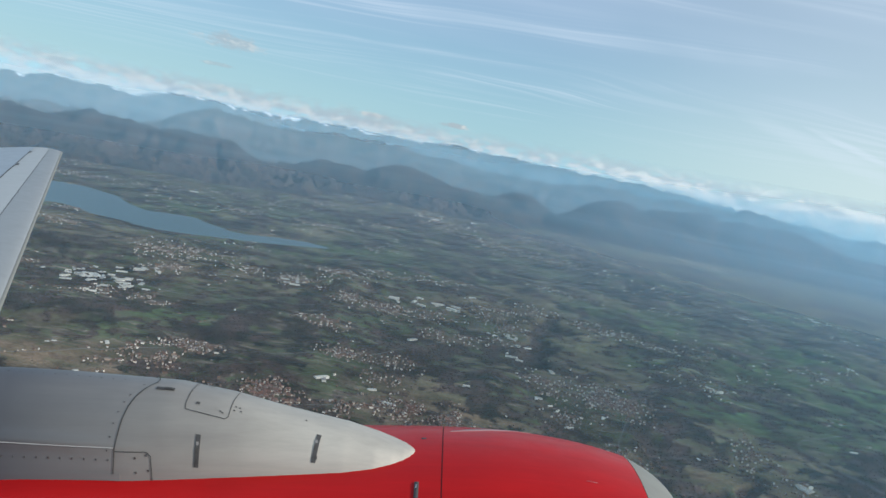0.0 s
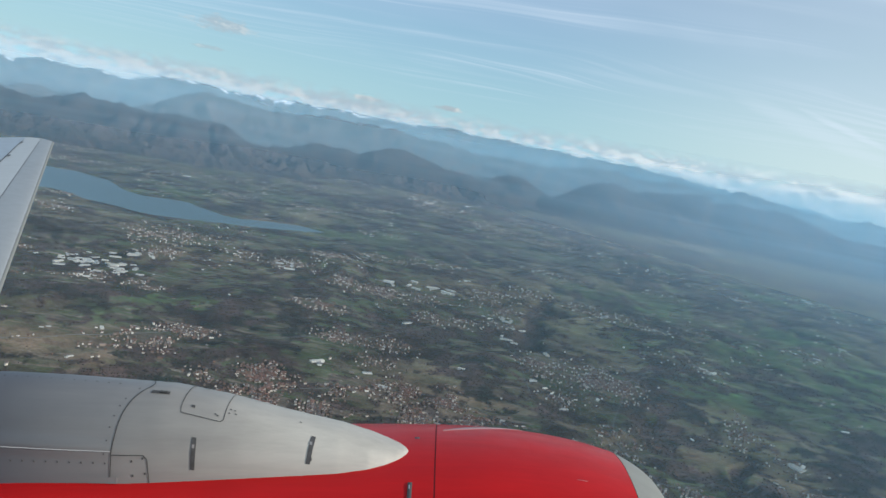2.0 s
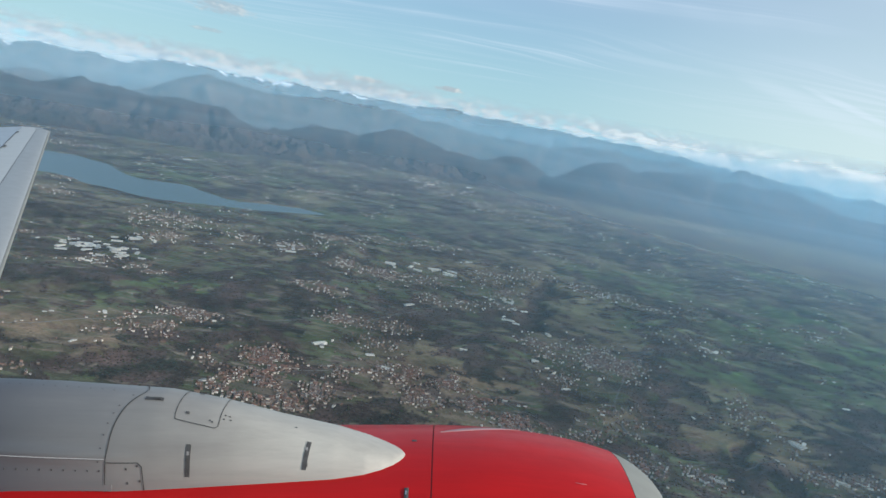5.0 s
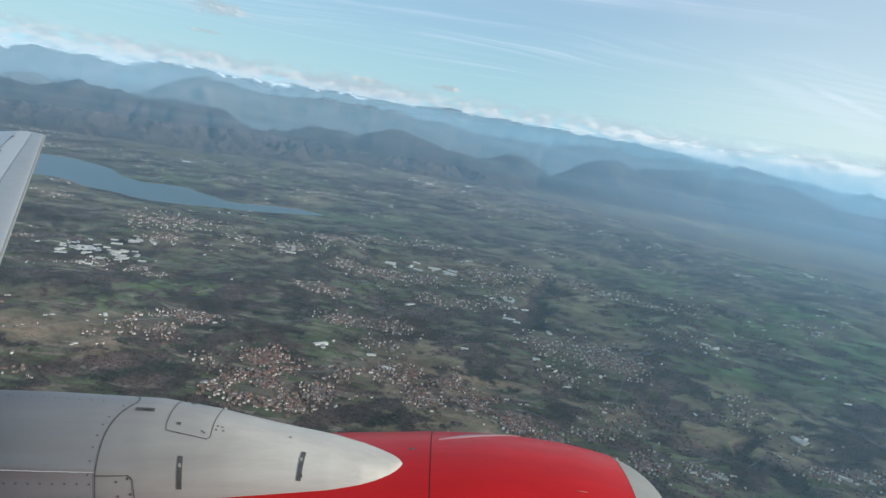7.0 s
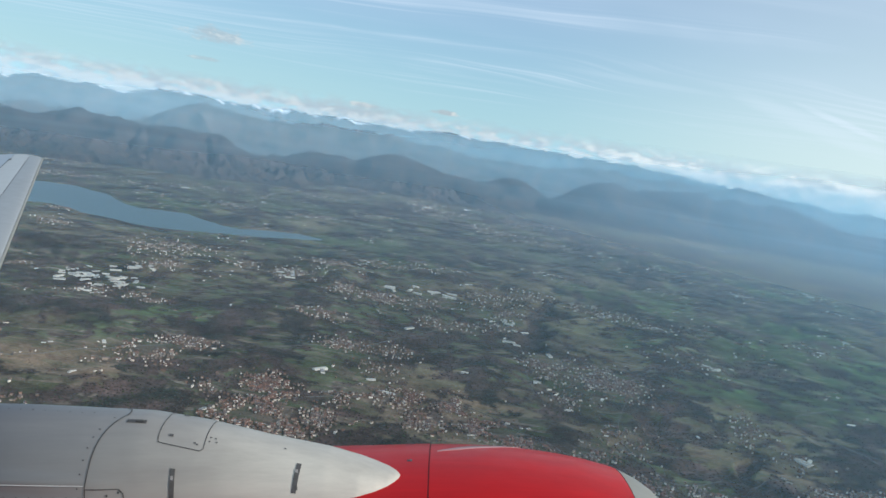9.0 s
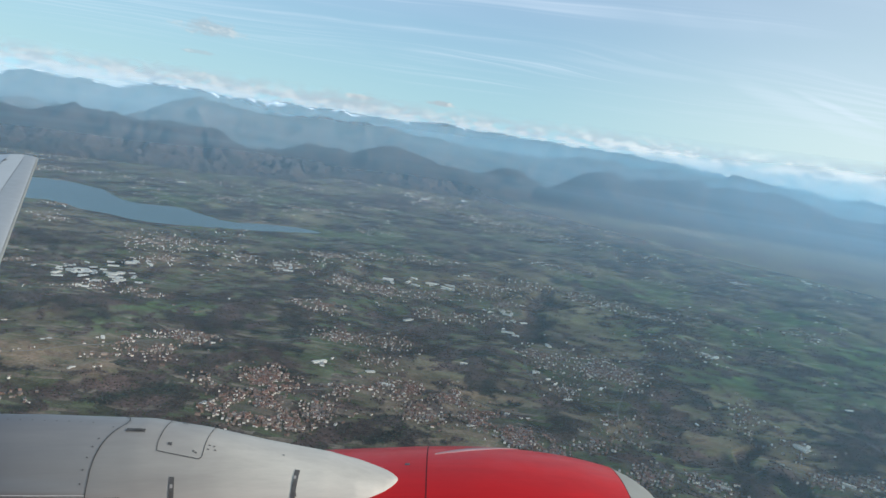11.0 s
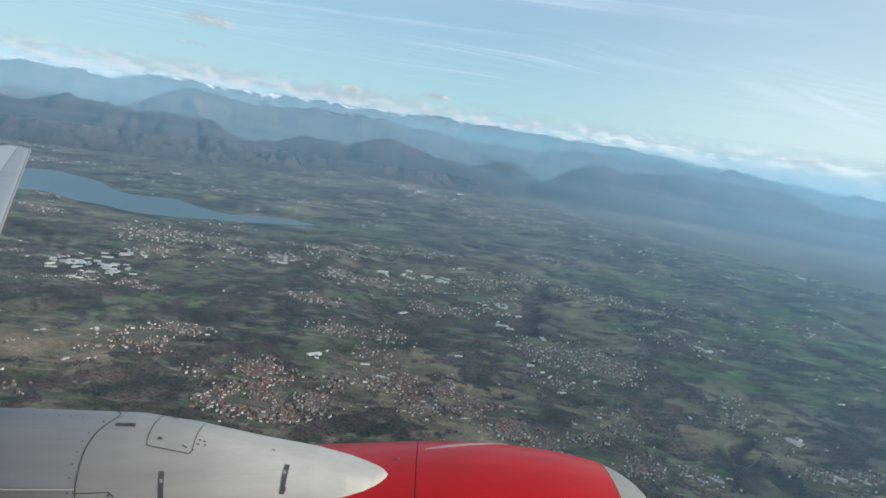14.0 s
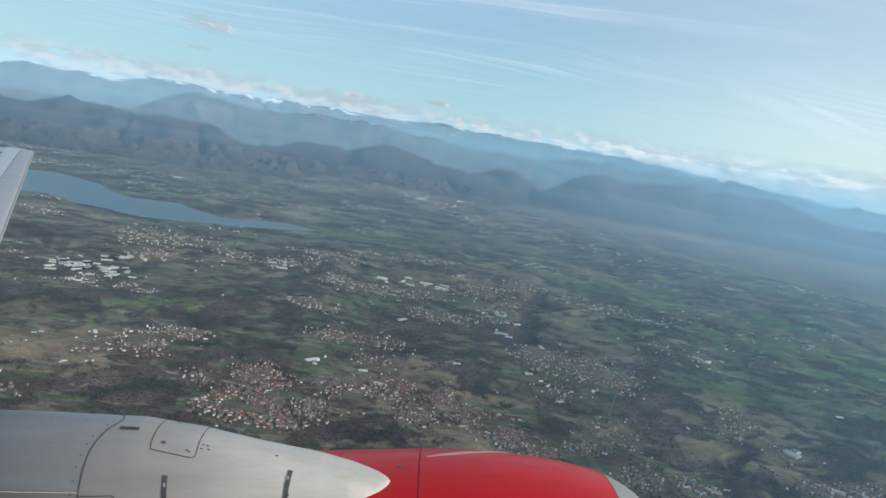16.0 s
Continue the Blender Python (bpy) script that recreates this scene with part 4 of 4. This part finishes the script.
# industrial estates: centre, half length and width, number of halls
ESTATES = [
    (-300, 625, 21, 23, 26), (-271, 614, 23, 25, 32), (-275, 675, 17, 16, 9), (-264, 579, 13, 10, 5), (-147, 747, 14, 12, 7), (-50, 768, 8, 9, 4),
    (-21, 784, 30, 13, 8), (9, 784, 12, 10, 4), (27, 858, 10, 12, 3), (145, 1048, 21, 17, 5), (59, 696, 14, 13, 6), (73, 701, 8, 8, 3), (84, 673, 5, 10, 5),
    (67, 610, 4, 16, 4), (81, 505, 6, 6, 2), (91, 490, 6, 7, 3), (123, 491, 4, 5, 2), (97, 583, 3, 4, 1),
]
ESTATES += [
    (92, 458, 3, 2, 1), (189, 791, 14, 14, 5), (225, 763, 12, 10, 3), (241, 624, 7, 11, 4), (174, 458, 2, 2, 1), (310, 526, 7, 7, 2), (108, 424, 3, 2, 1),
    (153, 357, 6, 5, 4), (233, 434, 6, 7, 3), (245, 380, 4, 3, 2), (225, 381, 7, 5, 3), (-106, 361, 2, 2, 1), (-197, 444, 4, 2, 1), (-184, 382, 3, 3, 2),
    (-217, 425, 5, 3, 2), (24, 486, 3, 3, 1), (-17, 614, 9, 6, 2), (-64, 452, 5, 3, 3),
]
ESTATES += [
    (-32, 459, 4, 2, 1), (-20, 431, 5, 5, 4), (756, 2145, 86, 37, 6), (472, 1177, 15, 15, 4), (-537, 1513, 17, 19, 2), (-337, 1091, 12, 7, 2),
    (-694, 1433, 12, 18, 2), (476, 866, 9, 13, 2), (657, 1299, 11, 19, 2), (406, 790, 7, 11, 2), (-97, 2009, 61, 62, 5), (66, 2160, 33, 48, 3),
]
SHED_KINDS = [make_shed(9.0, 3.0, 0.9), make_shed(6.4, 2.6, 0.8), make_shed(12.0, 3.6, 1.0), make_shed(4.6, 1.8, 0.7)]
free = list(SHED_KINDS)
for cx, cy, a, b, count in ESTATES:
    heading = math.degrees(-math.atan2(cx, cy)) + rng.uniform(-14, 14)
    far = 1 + max(0, math.hypot(cx, cy) - 700) / 1500
    for _ in range(count):
        px, py = cx + rng.normal(0, a * 0.6), cy + rng.normal(0, b * 0.6)
        if lake_distance(np.array([px]), np.array([py]))[0] < 12:
            continue
        pz = float(land_height(np.array([px]), np.array([py]))[0])
        kind = rng.integers(0, 4) if count > 1 else 1
        m = pose(px, py, pz + 0.1, 0, 0, heading + rng.choice([0, 0, 90]) + rng.normal(0, 16)) @ Matrix.Scale(far * rng.uniform(0.55, 1.05) * (0.8 if cy < 560 else 1) * (1.1 if count == 1 else 1), 4)
        if SHED_KINDS[kind] in free:
            free.remove(SHED_KINDS[kind])
            SHED_KINDS[kind].matrix_basis = m
        else:
            copy_thing(SHED_KINDS[kind], Matrix(m)).scale = m.to_scale()


def build_road(points, half):
    pts = np.array(points, float)
    s = np.concatenate([[0], np.cumsum(np.hypot(*np.diff(pts, axis=0).T))])
    k = np.arange(0, s[-1], 3.0)
    x, y = np.interp(k, s, pts[:, 0]), np.interp(k, s, pts[:, 1])
    x, y = (np.convolve(np.pad(v, 6, "edge"), np.ones(13) / 13, "valid") for v in (x, y))
    dx, dy = np.gradient(x), np.gradient(y)
    n = np.hypot(dx, dy)
    nx, ny = -dy / n * half, dx / n * half
    rows = []
    for side, lift in ((-1.0, -0.5), (-1.0, 0.3), (1.0, 0.3), (1.0, -0.5)):
        px, py = x + nx * side, y + ny * side
        rows.append(np.stack([px, py, land_height(x, y) + lift], -1))
    ob = grid_object("road", np.stack(rows, 1), [ROAD])
    ob.data.polygons.foreach_set("use_smooth", np.zeros(len(ob.data.polygons), bool))
    tagged(ob, "pale grey asphalt road winding through the fields", "road", kind="structure")


ROADS = [
    ([(74, 470), (70, 560), (62, 640), (60, 720), (40, 820), (10, 900), (-40, 1040)], 0.26),
    ([(-330, 640), (-220, 620), (-120, 660), (-20, 740), (60, 800), (160, 880), (300, 1000)], 0.24),
    ([(-240, 380), (-170, 450), (-90, 500), (-40, 540), (20, 640), (70, 700)], 0.2),
    ([(-82, 388), (-20, 430), (40, 430), (60, 390), (130, 360), (210, 400)], 0.2),
    ([(130, 350), (120, 440), (160, 560), (240, 640), (340, 720), (480, 900)], 0.2),
    ([(205, 1320), (140, 1500), (85, 1690), (-58, 1960)], 0.5),
    ([(300, 420), (260, 520), (330, 570), (420, 740)], 0.2),
]
for points, half in ROADS:
    build_road(points, half)


def build_woods():
    """Leafless winter woods, hedges and field trees: small uneven crowns, thick in the woods and loose outside."""
    n = 420000
    a, r = np.radians(rng.uniform(-40, 42, n)), np.sqrt(rng.uniform(215 ** 2, 900 ** 2, n))
    x, y = r * np.sin(a), r * np.cos(a)
    w = wood_cover(x, y)
    town = town_cover(x, y)
    hedge = (np.abs(fbm(x, y, 16, 2, 61) - 0.5) < 0.014) | (np.abs(fbm(x, y, 24, 2, 68) - 0.47) < 0.01)
    chance = 0.26 * step(w, 0.25, 0.8) + 0.16 * hedge + 0.002 + 0.11 * step(town, 0.2, 0.6)
    chance = chance * (lake_distance(x, y) > 5) * np.clip(1.5 - r / 700, 0.25, 1)
    keep = rng.random(n) < chance
    x, y, r = x[keep], y[keep], r[keep]
    z = land_height(x, y)
    ico = bmesh.new()
    bmesh.ops.create_icosphere(ico, subdivisions=1, radius=1)
    base = np.array([v.co[:] for v in ico.verts])
    tri = np.array([[v.index for v in f.verts] for f in ico.faces])
    ico.free()
    count = len(x)
    size = rng.uniform(0.3, 0.7, count) * (0.55 + 0.45 * w[keep]) * (1 + np.maximum(0, r - 450) / 700)
    jag = rng.uniform(0.6, 1.3, (count, len(base), 1))
    V = base[None] * jag * size[:, None, None] * np.array([1, 1, 0.65])
    V = V + np.stack([x, y, z + size * 0.35], -1)[:, None]
    F = tri[None] + (np.arange(count) * len(base))[:, None, None]
    me = bpy.data.meshes.new("woodland")
    me.vertices.add(V.shape[0] * V.shape[1])
    me.vertices.foreach_set("co", V.astype(np.float32).ravel())
    F = F.reshape(-1, 3)
    me.loops.add(F.size)
    me.loops.foreach_set("vertex_index", F.astype(np.int32).ravel())
    me.polygons.add(len(F))
    me.polygons.foreach_set("loop_start", np.arange(0, F.size, 3, dtype=np.int32))
    me.materials.append(BARE_TREES)
    me.update(calc_edges=True)
    me.validate()
    tagged(new("woodland", me), "brown leafless winter woods and hedges with some evergreens", "woods", kind="stuff")


build_woods()

# ---- the airliner: engine and wing, x forward, y up, z towards the cabin ----
airplane = new("airplane")
airplane.matrix_world = eye_pose(0, 0, 150, -0.13, -6.74, 9.98)
tagged(airplane, "airliner in flight with a red and white engine under its wing", "airplane")

AXIS = np.array([0.0, -2.0, -3.4])
UP = np.array([0.0, 0.982, 0.19])
SIDE = np.array([0.0, -0.19, 0.982])


def bulge(t):
    """The cowl is a little fuller on its outboard shoulder than a true circle."""
    t = (t + math.pi) % (2 * math.pi) - math.pi
    return 1 + 0.024 * math.exp(-((t + 0.62) / 0.42) ** 2)


def turned_shell(name, profile, material, turns=96, parent=airplane, label=""):
    """A shell of revolution about the engine's axis from rows of (x, radius)."""
    a = np.linspace(0, 2 * np.pi, turns, endpoint=False)
    P = np.array([[AXIS + np.array([x, 0, 0]) + r * bulge(t) * (np.cos(t) * UP + np.sin(t) * SIDE) for t in a] for x, r in profile])
    return grid_object(name, P, [material], parent, loop=True, label=label)


def smooth_rows(rows, n):
    rows = np.array(rows, float)
    s = np.concatenate([[0], np.cumsum(np.hypot(*np.diff(rows, axis=0).T))])
    k = np.linspace(0, s[-1], n)
    out = np.stack([np.interp(k, s, rows[:, i]) for i in range(2)], -1)
    for _ in range(3):
        out[1:-1] = 0.25 * out[:-2] + 0.5 * out[1:-1] + 0.25 * out[2:]
    return out


# the red cowl in front of and behind a panel gap, the bare lip, the dark duct inside
COWL_FRONT = smooth_rows([(-0.031, 1.072), (0.15, 1.068), (0.32, 1.056), (0.45, 1.041), (0.6, 1.017), (0.72, 0.99), (0.835, 0.955)], 22)
COWL_BACK = smooth_rows([(-3.6, 0.78), (-2.6, 0.95), (-1.8, 1.04), (-1.0, 1.058), (-0.5, 1.07), (-0.037, 1.073)], 30)
LIP = smooth_rows([(0.838, 0.954), (0.92, 0.913), (1.0, 0.855), (1.03, 0.81), (1.035, 0.785), (1.02, 0.76), (0.95, 0.735), (0.8, 0.725)], 24)
fan_cowl = turned_shell("fan_cowl", COWL_FRONT, RED_PAINT, label="glossy red painted fan cowl")
core_cowl = turned_shell("thrust_reverser_cowl", COWL_BACK, RED_PAINT, label="red painted rear engine cowl")
turned_shell("inlet_lip", LIP, LIP_METAL, label="bare grey metal inlet lip")
turned_shell("inlet_duct", smooth_rows([(0.8, 0.725), (0.3, 0.76), (-0.1, 0.77), (-0.12, 0.3), (-0.1, 0.02)], 16), FAN_DARK)
turned_shell("cowl_gap", [(-0.037, 1.073), (-0.037, 1.069), (-0.031, 1.069), (-0.031, 1.072)], RED_SEAM)
turned_shell("lip_gap", [(0.8345, 0.9552), (0.8345, 0.943), (0.8385, 0.943), (0.8385, 0.9538)], SEAM)
turned_shell("exhaust_nozzle", smooth_rows([(-3.6, 0.78), (-3.62, 0.7), (-3.3, 0.62), (-3.9, 0.45), (-4.4, 0.3)], 14), BARE_METAL)

# the white pylon fairing on top of the cowl: x, half width, height over the axis
FAIRING = np.array([(-3.2, 0.16, 1.39), (-2.6, 0.18, 1.41), (-1.9, 0.212, 1.412), (-1.65, 0.224, 1.4), (-1.33, 0.235, 1.376), (-1.18, 0.23, 1.366), (-0.95, 0.22, 1.32), (-0.70, 0.21, 1.25),
                    (-0.45, 0.20, 1.19), (-0.32, 0.183, 1.148), (-0.25, 0.16, 1.122), (-0.20, 0.13, 1.103), (-0.175, 0.10, 1.092), (-0.158, 0.06, 1.082), (-0.152, 0.015, 1.073)])


def fairing_point(x, t, lift=0.0):
    """A point of the fairing's skin: t runs from the cabin side's foot (0) over the top to the far foot (pi)."""
    w, h = (float(np.interp(x, FAIRING[:, 0], FAIRING[:, i])) for i in (1, 2))
    c, s, e = math.cos(t), math.sin(t), 2 / 2.35
    across = (w + lift) * math.copysign(abs(c) ** e, c)
    # a soft shoulder low on the side, fading out forward
    across += 0.016 * math.copysign(1, c) * math.exp(-((t if t < 1.57 else math.pi - t) - 0.55) ** 2 / 0.004) * min(1, max(0, (-1.2 - x) / 0.4))
    return AXIS + np.array([x, 0, 0]) + SIDE * across + UP * (0.88 + (h + lift - 0.88) * abs(s) ** e)


def lean(t):
    """How far the joint between the fairing's halves lies forward: it leans over the top."""
    return float(np.interp(t if t < 1.57 else math.pi - t, [0.2, 0.5, 0.8, 1.0, 1.2, 1.35, 1.57], [-0.046, -0.04, -0.022, -0.004, 0.022, 0.046, 0.085]))


def fairing_skin(name, xs, fixed, material, label):
    P = np.array([[fairing_point(x + lean(t) * (x - fixed) / (JOINT - fixed) * (0 if abs(x - JOINT) > abs(fixed - JOINT) else 1), t) for t in np.linspace(0.0, math.pi, 56)] for x in xs])
    return grid_object(name, P, [material], airplane, label=label)


JOINT = -1.335
nose = np.concatenate([np.linspace(JOINT, -0.45, 40), np.linspace(-0.44, -0.2, 30), np.linspace(-0.195, -0.152, 12)])
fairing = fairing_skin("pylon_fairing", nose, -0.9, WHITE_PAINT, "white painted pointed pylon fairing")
rear_fairing = fairing_skin("rear_pylon_fairing", np.linspace(-3.2, JOINT, 40), -3.2, GREY_PAINT, "weathered white rear pylon fairing, with shade painted in towards its tail")


def ribbon(name, path, width, material, parent, lift=0.003):
    """A thin strip over the fairing's skin along a path of (x, t)."""
    path = np.array(path, float)
    s = np.concatenate([[0], np.cumsum(np.hypot(np.diff(path[:, 0]), 0.25 * np.diff(path[:, 1])))])
    k = np.linspace(0, s[-1], max(4, int(s[-1] / 0.02)))
    px, pt = np.interp(k, s, path[:, 0]), np.interp(k, s, path[:, 1])
    C = np.array([fairing_point(x, t, lift) for x, t in zip(px, pt)])
    along = np.gradient(C, axis=0)
    N = np.array([fairing_point(x, t, lift + 0.05) for x, t in zip(px, pt)]) - C
    across = np.cross(along, N)
    across *= width / 2 / np.linalg.norm(across, axis=1, keepdims=True)
    return grid_object(name, np.stack([C - across, C + across], 1), [material], parent)


def plate(name, x, t, along, tall, material, parent, thick=0.006, slant=0.0):
    """A small raised plate on the fairing, tall in t's way."""
    rows = []
    for k in np.linspace(-0.5, 0.5, 7):
        tt = t + k * tall
        xx = x + slant * k
        rows.append([fairing_point(xx - along / 2, tt, -0.004), fairing_point(xx - along / 2, tt, thick), fairing_point(xx + along / 2, tt, thick), fairing_point(xx + along / 2, tt, -0.004)])
    ob = grid_object(name, np.array(rows), [material], parent)
    ob.data.polygons.foreach_set("use_smooth", np.zeros(len(ob.data.polygons), bool))
    return ob


# panel gaps and the access hatch
ribbon("panel_gap", [(JOINT + lean(t), t) for t in np.linspace(2.4, 0.2, 24)], 0.0042, SEAM, fairing)
ribbon("hatch_gap", [(-1.09, 2.3), (-1.10, 1.6), (-1.110, 1.09), (-1.106, 1.055), (-0.934, 1.005), (-0.929, 1.03), (-0.922, 1.5), (-0.915, 2.3)], 0.0032, SEAM, fairing)
ribbon("panel_gap", [(-1.375, 0.495), (-1.235, 0.502), (-1.227, 0.48), (-1.217, 0.2)], 0.004, SEAM, fairing)
# slotted latches with a bright bolt each
for x, t, tall, slant in ((-1.04, 0.567, 0.354, 0.004), (-0.56, 0.87, 0.49, 0.016)):
    latch = plate("latch", x, t, 0.018, tall, FITTING, fairing, 0.003, slant)
    plate("latch_bolt", x, t + tall * 0.20, 0.010, tall * 0.12, BOLT, latch, 0.005, 0)
    plate("latch_slot", x - 0.002, t - tall * 0.02, 0.012, tall * 0.16, SEAM, latch, 0.0045, 0)
    plate("latch_slot", x + 0.002, t - tall * 0.34, 0.010, tall * 0.12, SEAM, latch, 0.0045, 0)
latch = plate("latch", -1.21, 1.367, 0.075, 0.06, FITTING, fairing, 0.004)
plate("latch_slot", -1.196, 1.365, 0.030, 0.04, SEAM, latch, 0.007)
for x, t, w in ((-1.061, 1.19, 0.014), (-1.045, 1.75, 0.016), (-0.617, 1.384, 0.007), (-0.60, 2.0, 0.03)):
    plate("fastener", x, t, w, w * 3.0, FITTING, fairing, 0.0035)
for x, t in ((-0.911, 1.19), (-0.883, 1.20), (-0.89, 1.266), (-0.908, 1.27), (-0.955, 1.10), (-0.965, 1.12), (-1.29, 0.44), (-1.245, 0.47), (-1.285, 0.31), (-1.235, 0.33)):
    plate("rivet", x, t, 0.006, 0.02, FITTING, fairing, 0.003)
for k, t in enumerate((1.42, 1.19, 1.064, 0.921, 0.778, 0.634, 0.50)):
    plate("rivet", -1.364 + lean(t), t, 0.0045, 0.014, FITTING, rear_fairing, 0.003)
for k in range(11):
    plate("rivet", -1.40 - 0.05 * k, 0.41 - 0.003 * k, 0.0045, 0.016, FITTING, rear_fairing, 0.003)
    plate("rivet", -1.40 - 0.05 * k, 1.52, 0.0035, 0.012, FITTING, rear_fairing, 0.002)
plate("foot_strip", -2.0, 0.265, 1.30, 0.055, GREY_PAINT, rear_fairing, 0.004)
# the bright highlight along the shoulder, painted on as a thin pale line
ribbon("highlight_line", [(-1.375, 0.53), (-1.7, 0.52), (-2.4, 0.51)], 0.004, SHOULDER_HIGHLIGHT, rear_fairing, 0.006)


def cowl_point(x, angle, lift=0.0):
    rows = COWL_FRONT if x > -0.03 else COWL_BACK
    r = float(np.interp(x, rows[:, 0], rows[:, 1])) + lift
    return AXIS + np.array([x, 0, 0]) + r * bulge(angle) * (math.cos(angle) * UP + math.sin(angle) * SIDE)


def cowl_plate(name, x, angle, along, tall, material, parent, thick=0.005):
    rows = [[cowl_point(x - along / 2, angle + k * tall, -0.004), cowl_point(x - along / 2, angle + k * tall, thick),
             cowl_point(x + along / 2, angle + k * tall, thick), cowl_point(x + along / 2, angle + k * tall, -0.004)] for k in np.linspace(-0.5, 0.5, 5)]
    return grid_object(name, np.array(rows), [material], parent)


latch = cowl_plate("latch", -0.135, 0.26, 0.018, 0.085, FITTING, core_cowl)
cowl_plate("latch_bolt", -0.137, 0.245, 0.005, 0.02, BARE_METAL, latch, 0.008)
cowl_plate("fastener", -0.12, -0.13, 0.022, 0.02, FITTING, core_cowl, 0.0012)
cowl_plate("scratch", 0.60, 0.12, 0.045, 0.004, HIGHLIGHT_AND_SCRATCH, fan_cowl, 0.002)
# the sky's pale highlight along the crown of the cowl, painted on as a strip
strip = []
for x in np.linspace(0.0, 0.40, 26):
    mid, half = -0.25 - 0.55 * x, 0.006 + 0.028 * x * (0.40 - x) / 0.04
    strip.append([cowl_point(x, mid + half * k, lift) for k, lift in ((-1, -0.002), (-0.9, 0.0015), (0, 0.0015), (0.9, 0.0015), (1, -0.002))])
grid_object("faded_paint", np.array(strip), [HIGHLIGHT_AND_SCRATCH], fan_cowl, label="pale highlight painted along the crown")

# ---- the swept wing: leading edge from the pylon to the tip ----
ROOT_EDGE, TIP_EDGE = np.array([-2.30, -1.14, -3.2]), np.array([-6.73, 1.615, -12.7])
wing = new("wing")
wing.parent = airplane
span = TIP_EDGE - ROOT_EDGE
AFT = np.array([-1.0, 0.006, 0.0])
WING_UP = np.cross(span, AFT)
WING_UP = WING_UP / np.linalg.norm(WING_UP)
if WING_UP[1] < 0:
    WING_UP = -WING_UP


def wing_point(k, c, upper=True, lift=0.0):
    """k along the span (0 root, 1 tip), c along the chord (0 leading edge, 1 trailing edge)."""
    chord = 3.6 + (1.55 - 3.6) * k
    thick = (0.11 - 0.015 * k) * chord
    t = 5 * thick * (0.2969 * math.sqrt(max(c, 0)) - 0.126 * c - 0.3516 * c * c + 0.2843 * c ** 3 - 0.1015 * c ** 4)
    # the tip's front corner is rounded off
    back = 0.10 * step(np.array(k), 0.985, 1.0) * (1 - min(1, c * 3))
    p = ROOT_EDGE + span * k + AFT * (chord * c + float(back))
    return p + WING_UP * ((t * 0.8 if upper else -t * 0.55) + (lift if upper else -lift))


def wing_skin(name, c0, c1, material, label, lower=False, k0=-0.1, k1=1.0):
    ks = np.concatenate([np.linspace(k0, 0.97, 40), np.linspace(0.975, k1, 8)]) if k1 == 1.0 else np.linspace(k0, k1, 30)
    cs = [c0 + (c1 - c0) * q * q if c0 == 0 else c0 + (c1 - c0) * q for q in np.linspace(0, 1, 14)]
    return grid_object(name, np.array([[wing_point(k, c, not lower) for c in cs] for k in ks]), [material], wing, label=label)


wing_skin("leading_edge_slat", 0.0, 0.125, WING_SKIN, "grey leading edge slat")
wing_skin("front_panel", 0.127, 0.295, WING_PANEL, "pale grey upper wing panel")
wing_skin("rear_panel", 0.297, 1.0, WING_REAR, "blue-grey upper wing skin")
wing_skin("lower_skin", 0.0, 1.0, WING_PANEL, "pale lower wing skin", lower=True)
edge = np.array([[wing_point(k, 0.0) + WING_UP * 0.015 * math.sin(a) + np.array([0.022 * math.cos(a), 0, 0]) for a in np.linspace(0, 2 * math.pi, 10)] for k in np.linspace(-0.1, 0.985, 40)])
grid_object("leading_edge", edge, [LIP_METAL], wing, label="pale metal leading edge")
tip_cs = np.linspace(0.0, 1.0, 24)
grid_object("wing_tip", np.array([[wing_point(1.0, c), wing_point(1.0, c) * 0.5 + wing_point(1.0, c, False) * 0.5 + span / np.linalg.norm(span) * 0.06 * math.sin(math.pi * min(1, c + 0.05)), wing_point(1.0, c, False)] for c in tip_cs]), [WING_PANEL], wing)


def wing_strip(name, k0, k1, c0, c1, width, material, lift=0.004):
    ks = np.linspace(k0, k1, 24)
    rows = []
    for i, k in enumerate(ks):
        c = c0 + (c1 - c0) * i / 23
        rows.append([wing_point(k, c - width / 2, True, lift), wing_point(k, c + width / 2, True, lift)])
    return grid_object(name, np.array(rows), [material], wing)


wing_strip("panel_gap", 0.2, 0.95, 0.27, 0.297, 0.006, SEAM)
wing_strip("slat_gap", -0.1, 0.985, 0.126, 0.126, 0.003, FITTING, 0.002)
for k, c in ((0.80, 0.287), (0.93, 0.295)):
    wing_strip("hinge_fitting", k, k + 0.012, c - 0.01, c - 0.01, 0.03, FITTING, 0.008)
for k in (0.35, 0.6):
    wing_strip("slat_joint", k, k + 0.0015, 0.062, 0.062, 0.12, FITTING, 0.002)
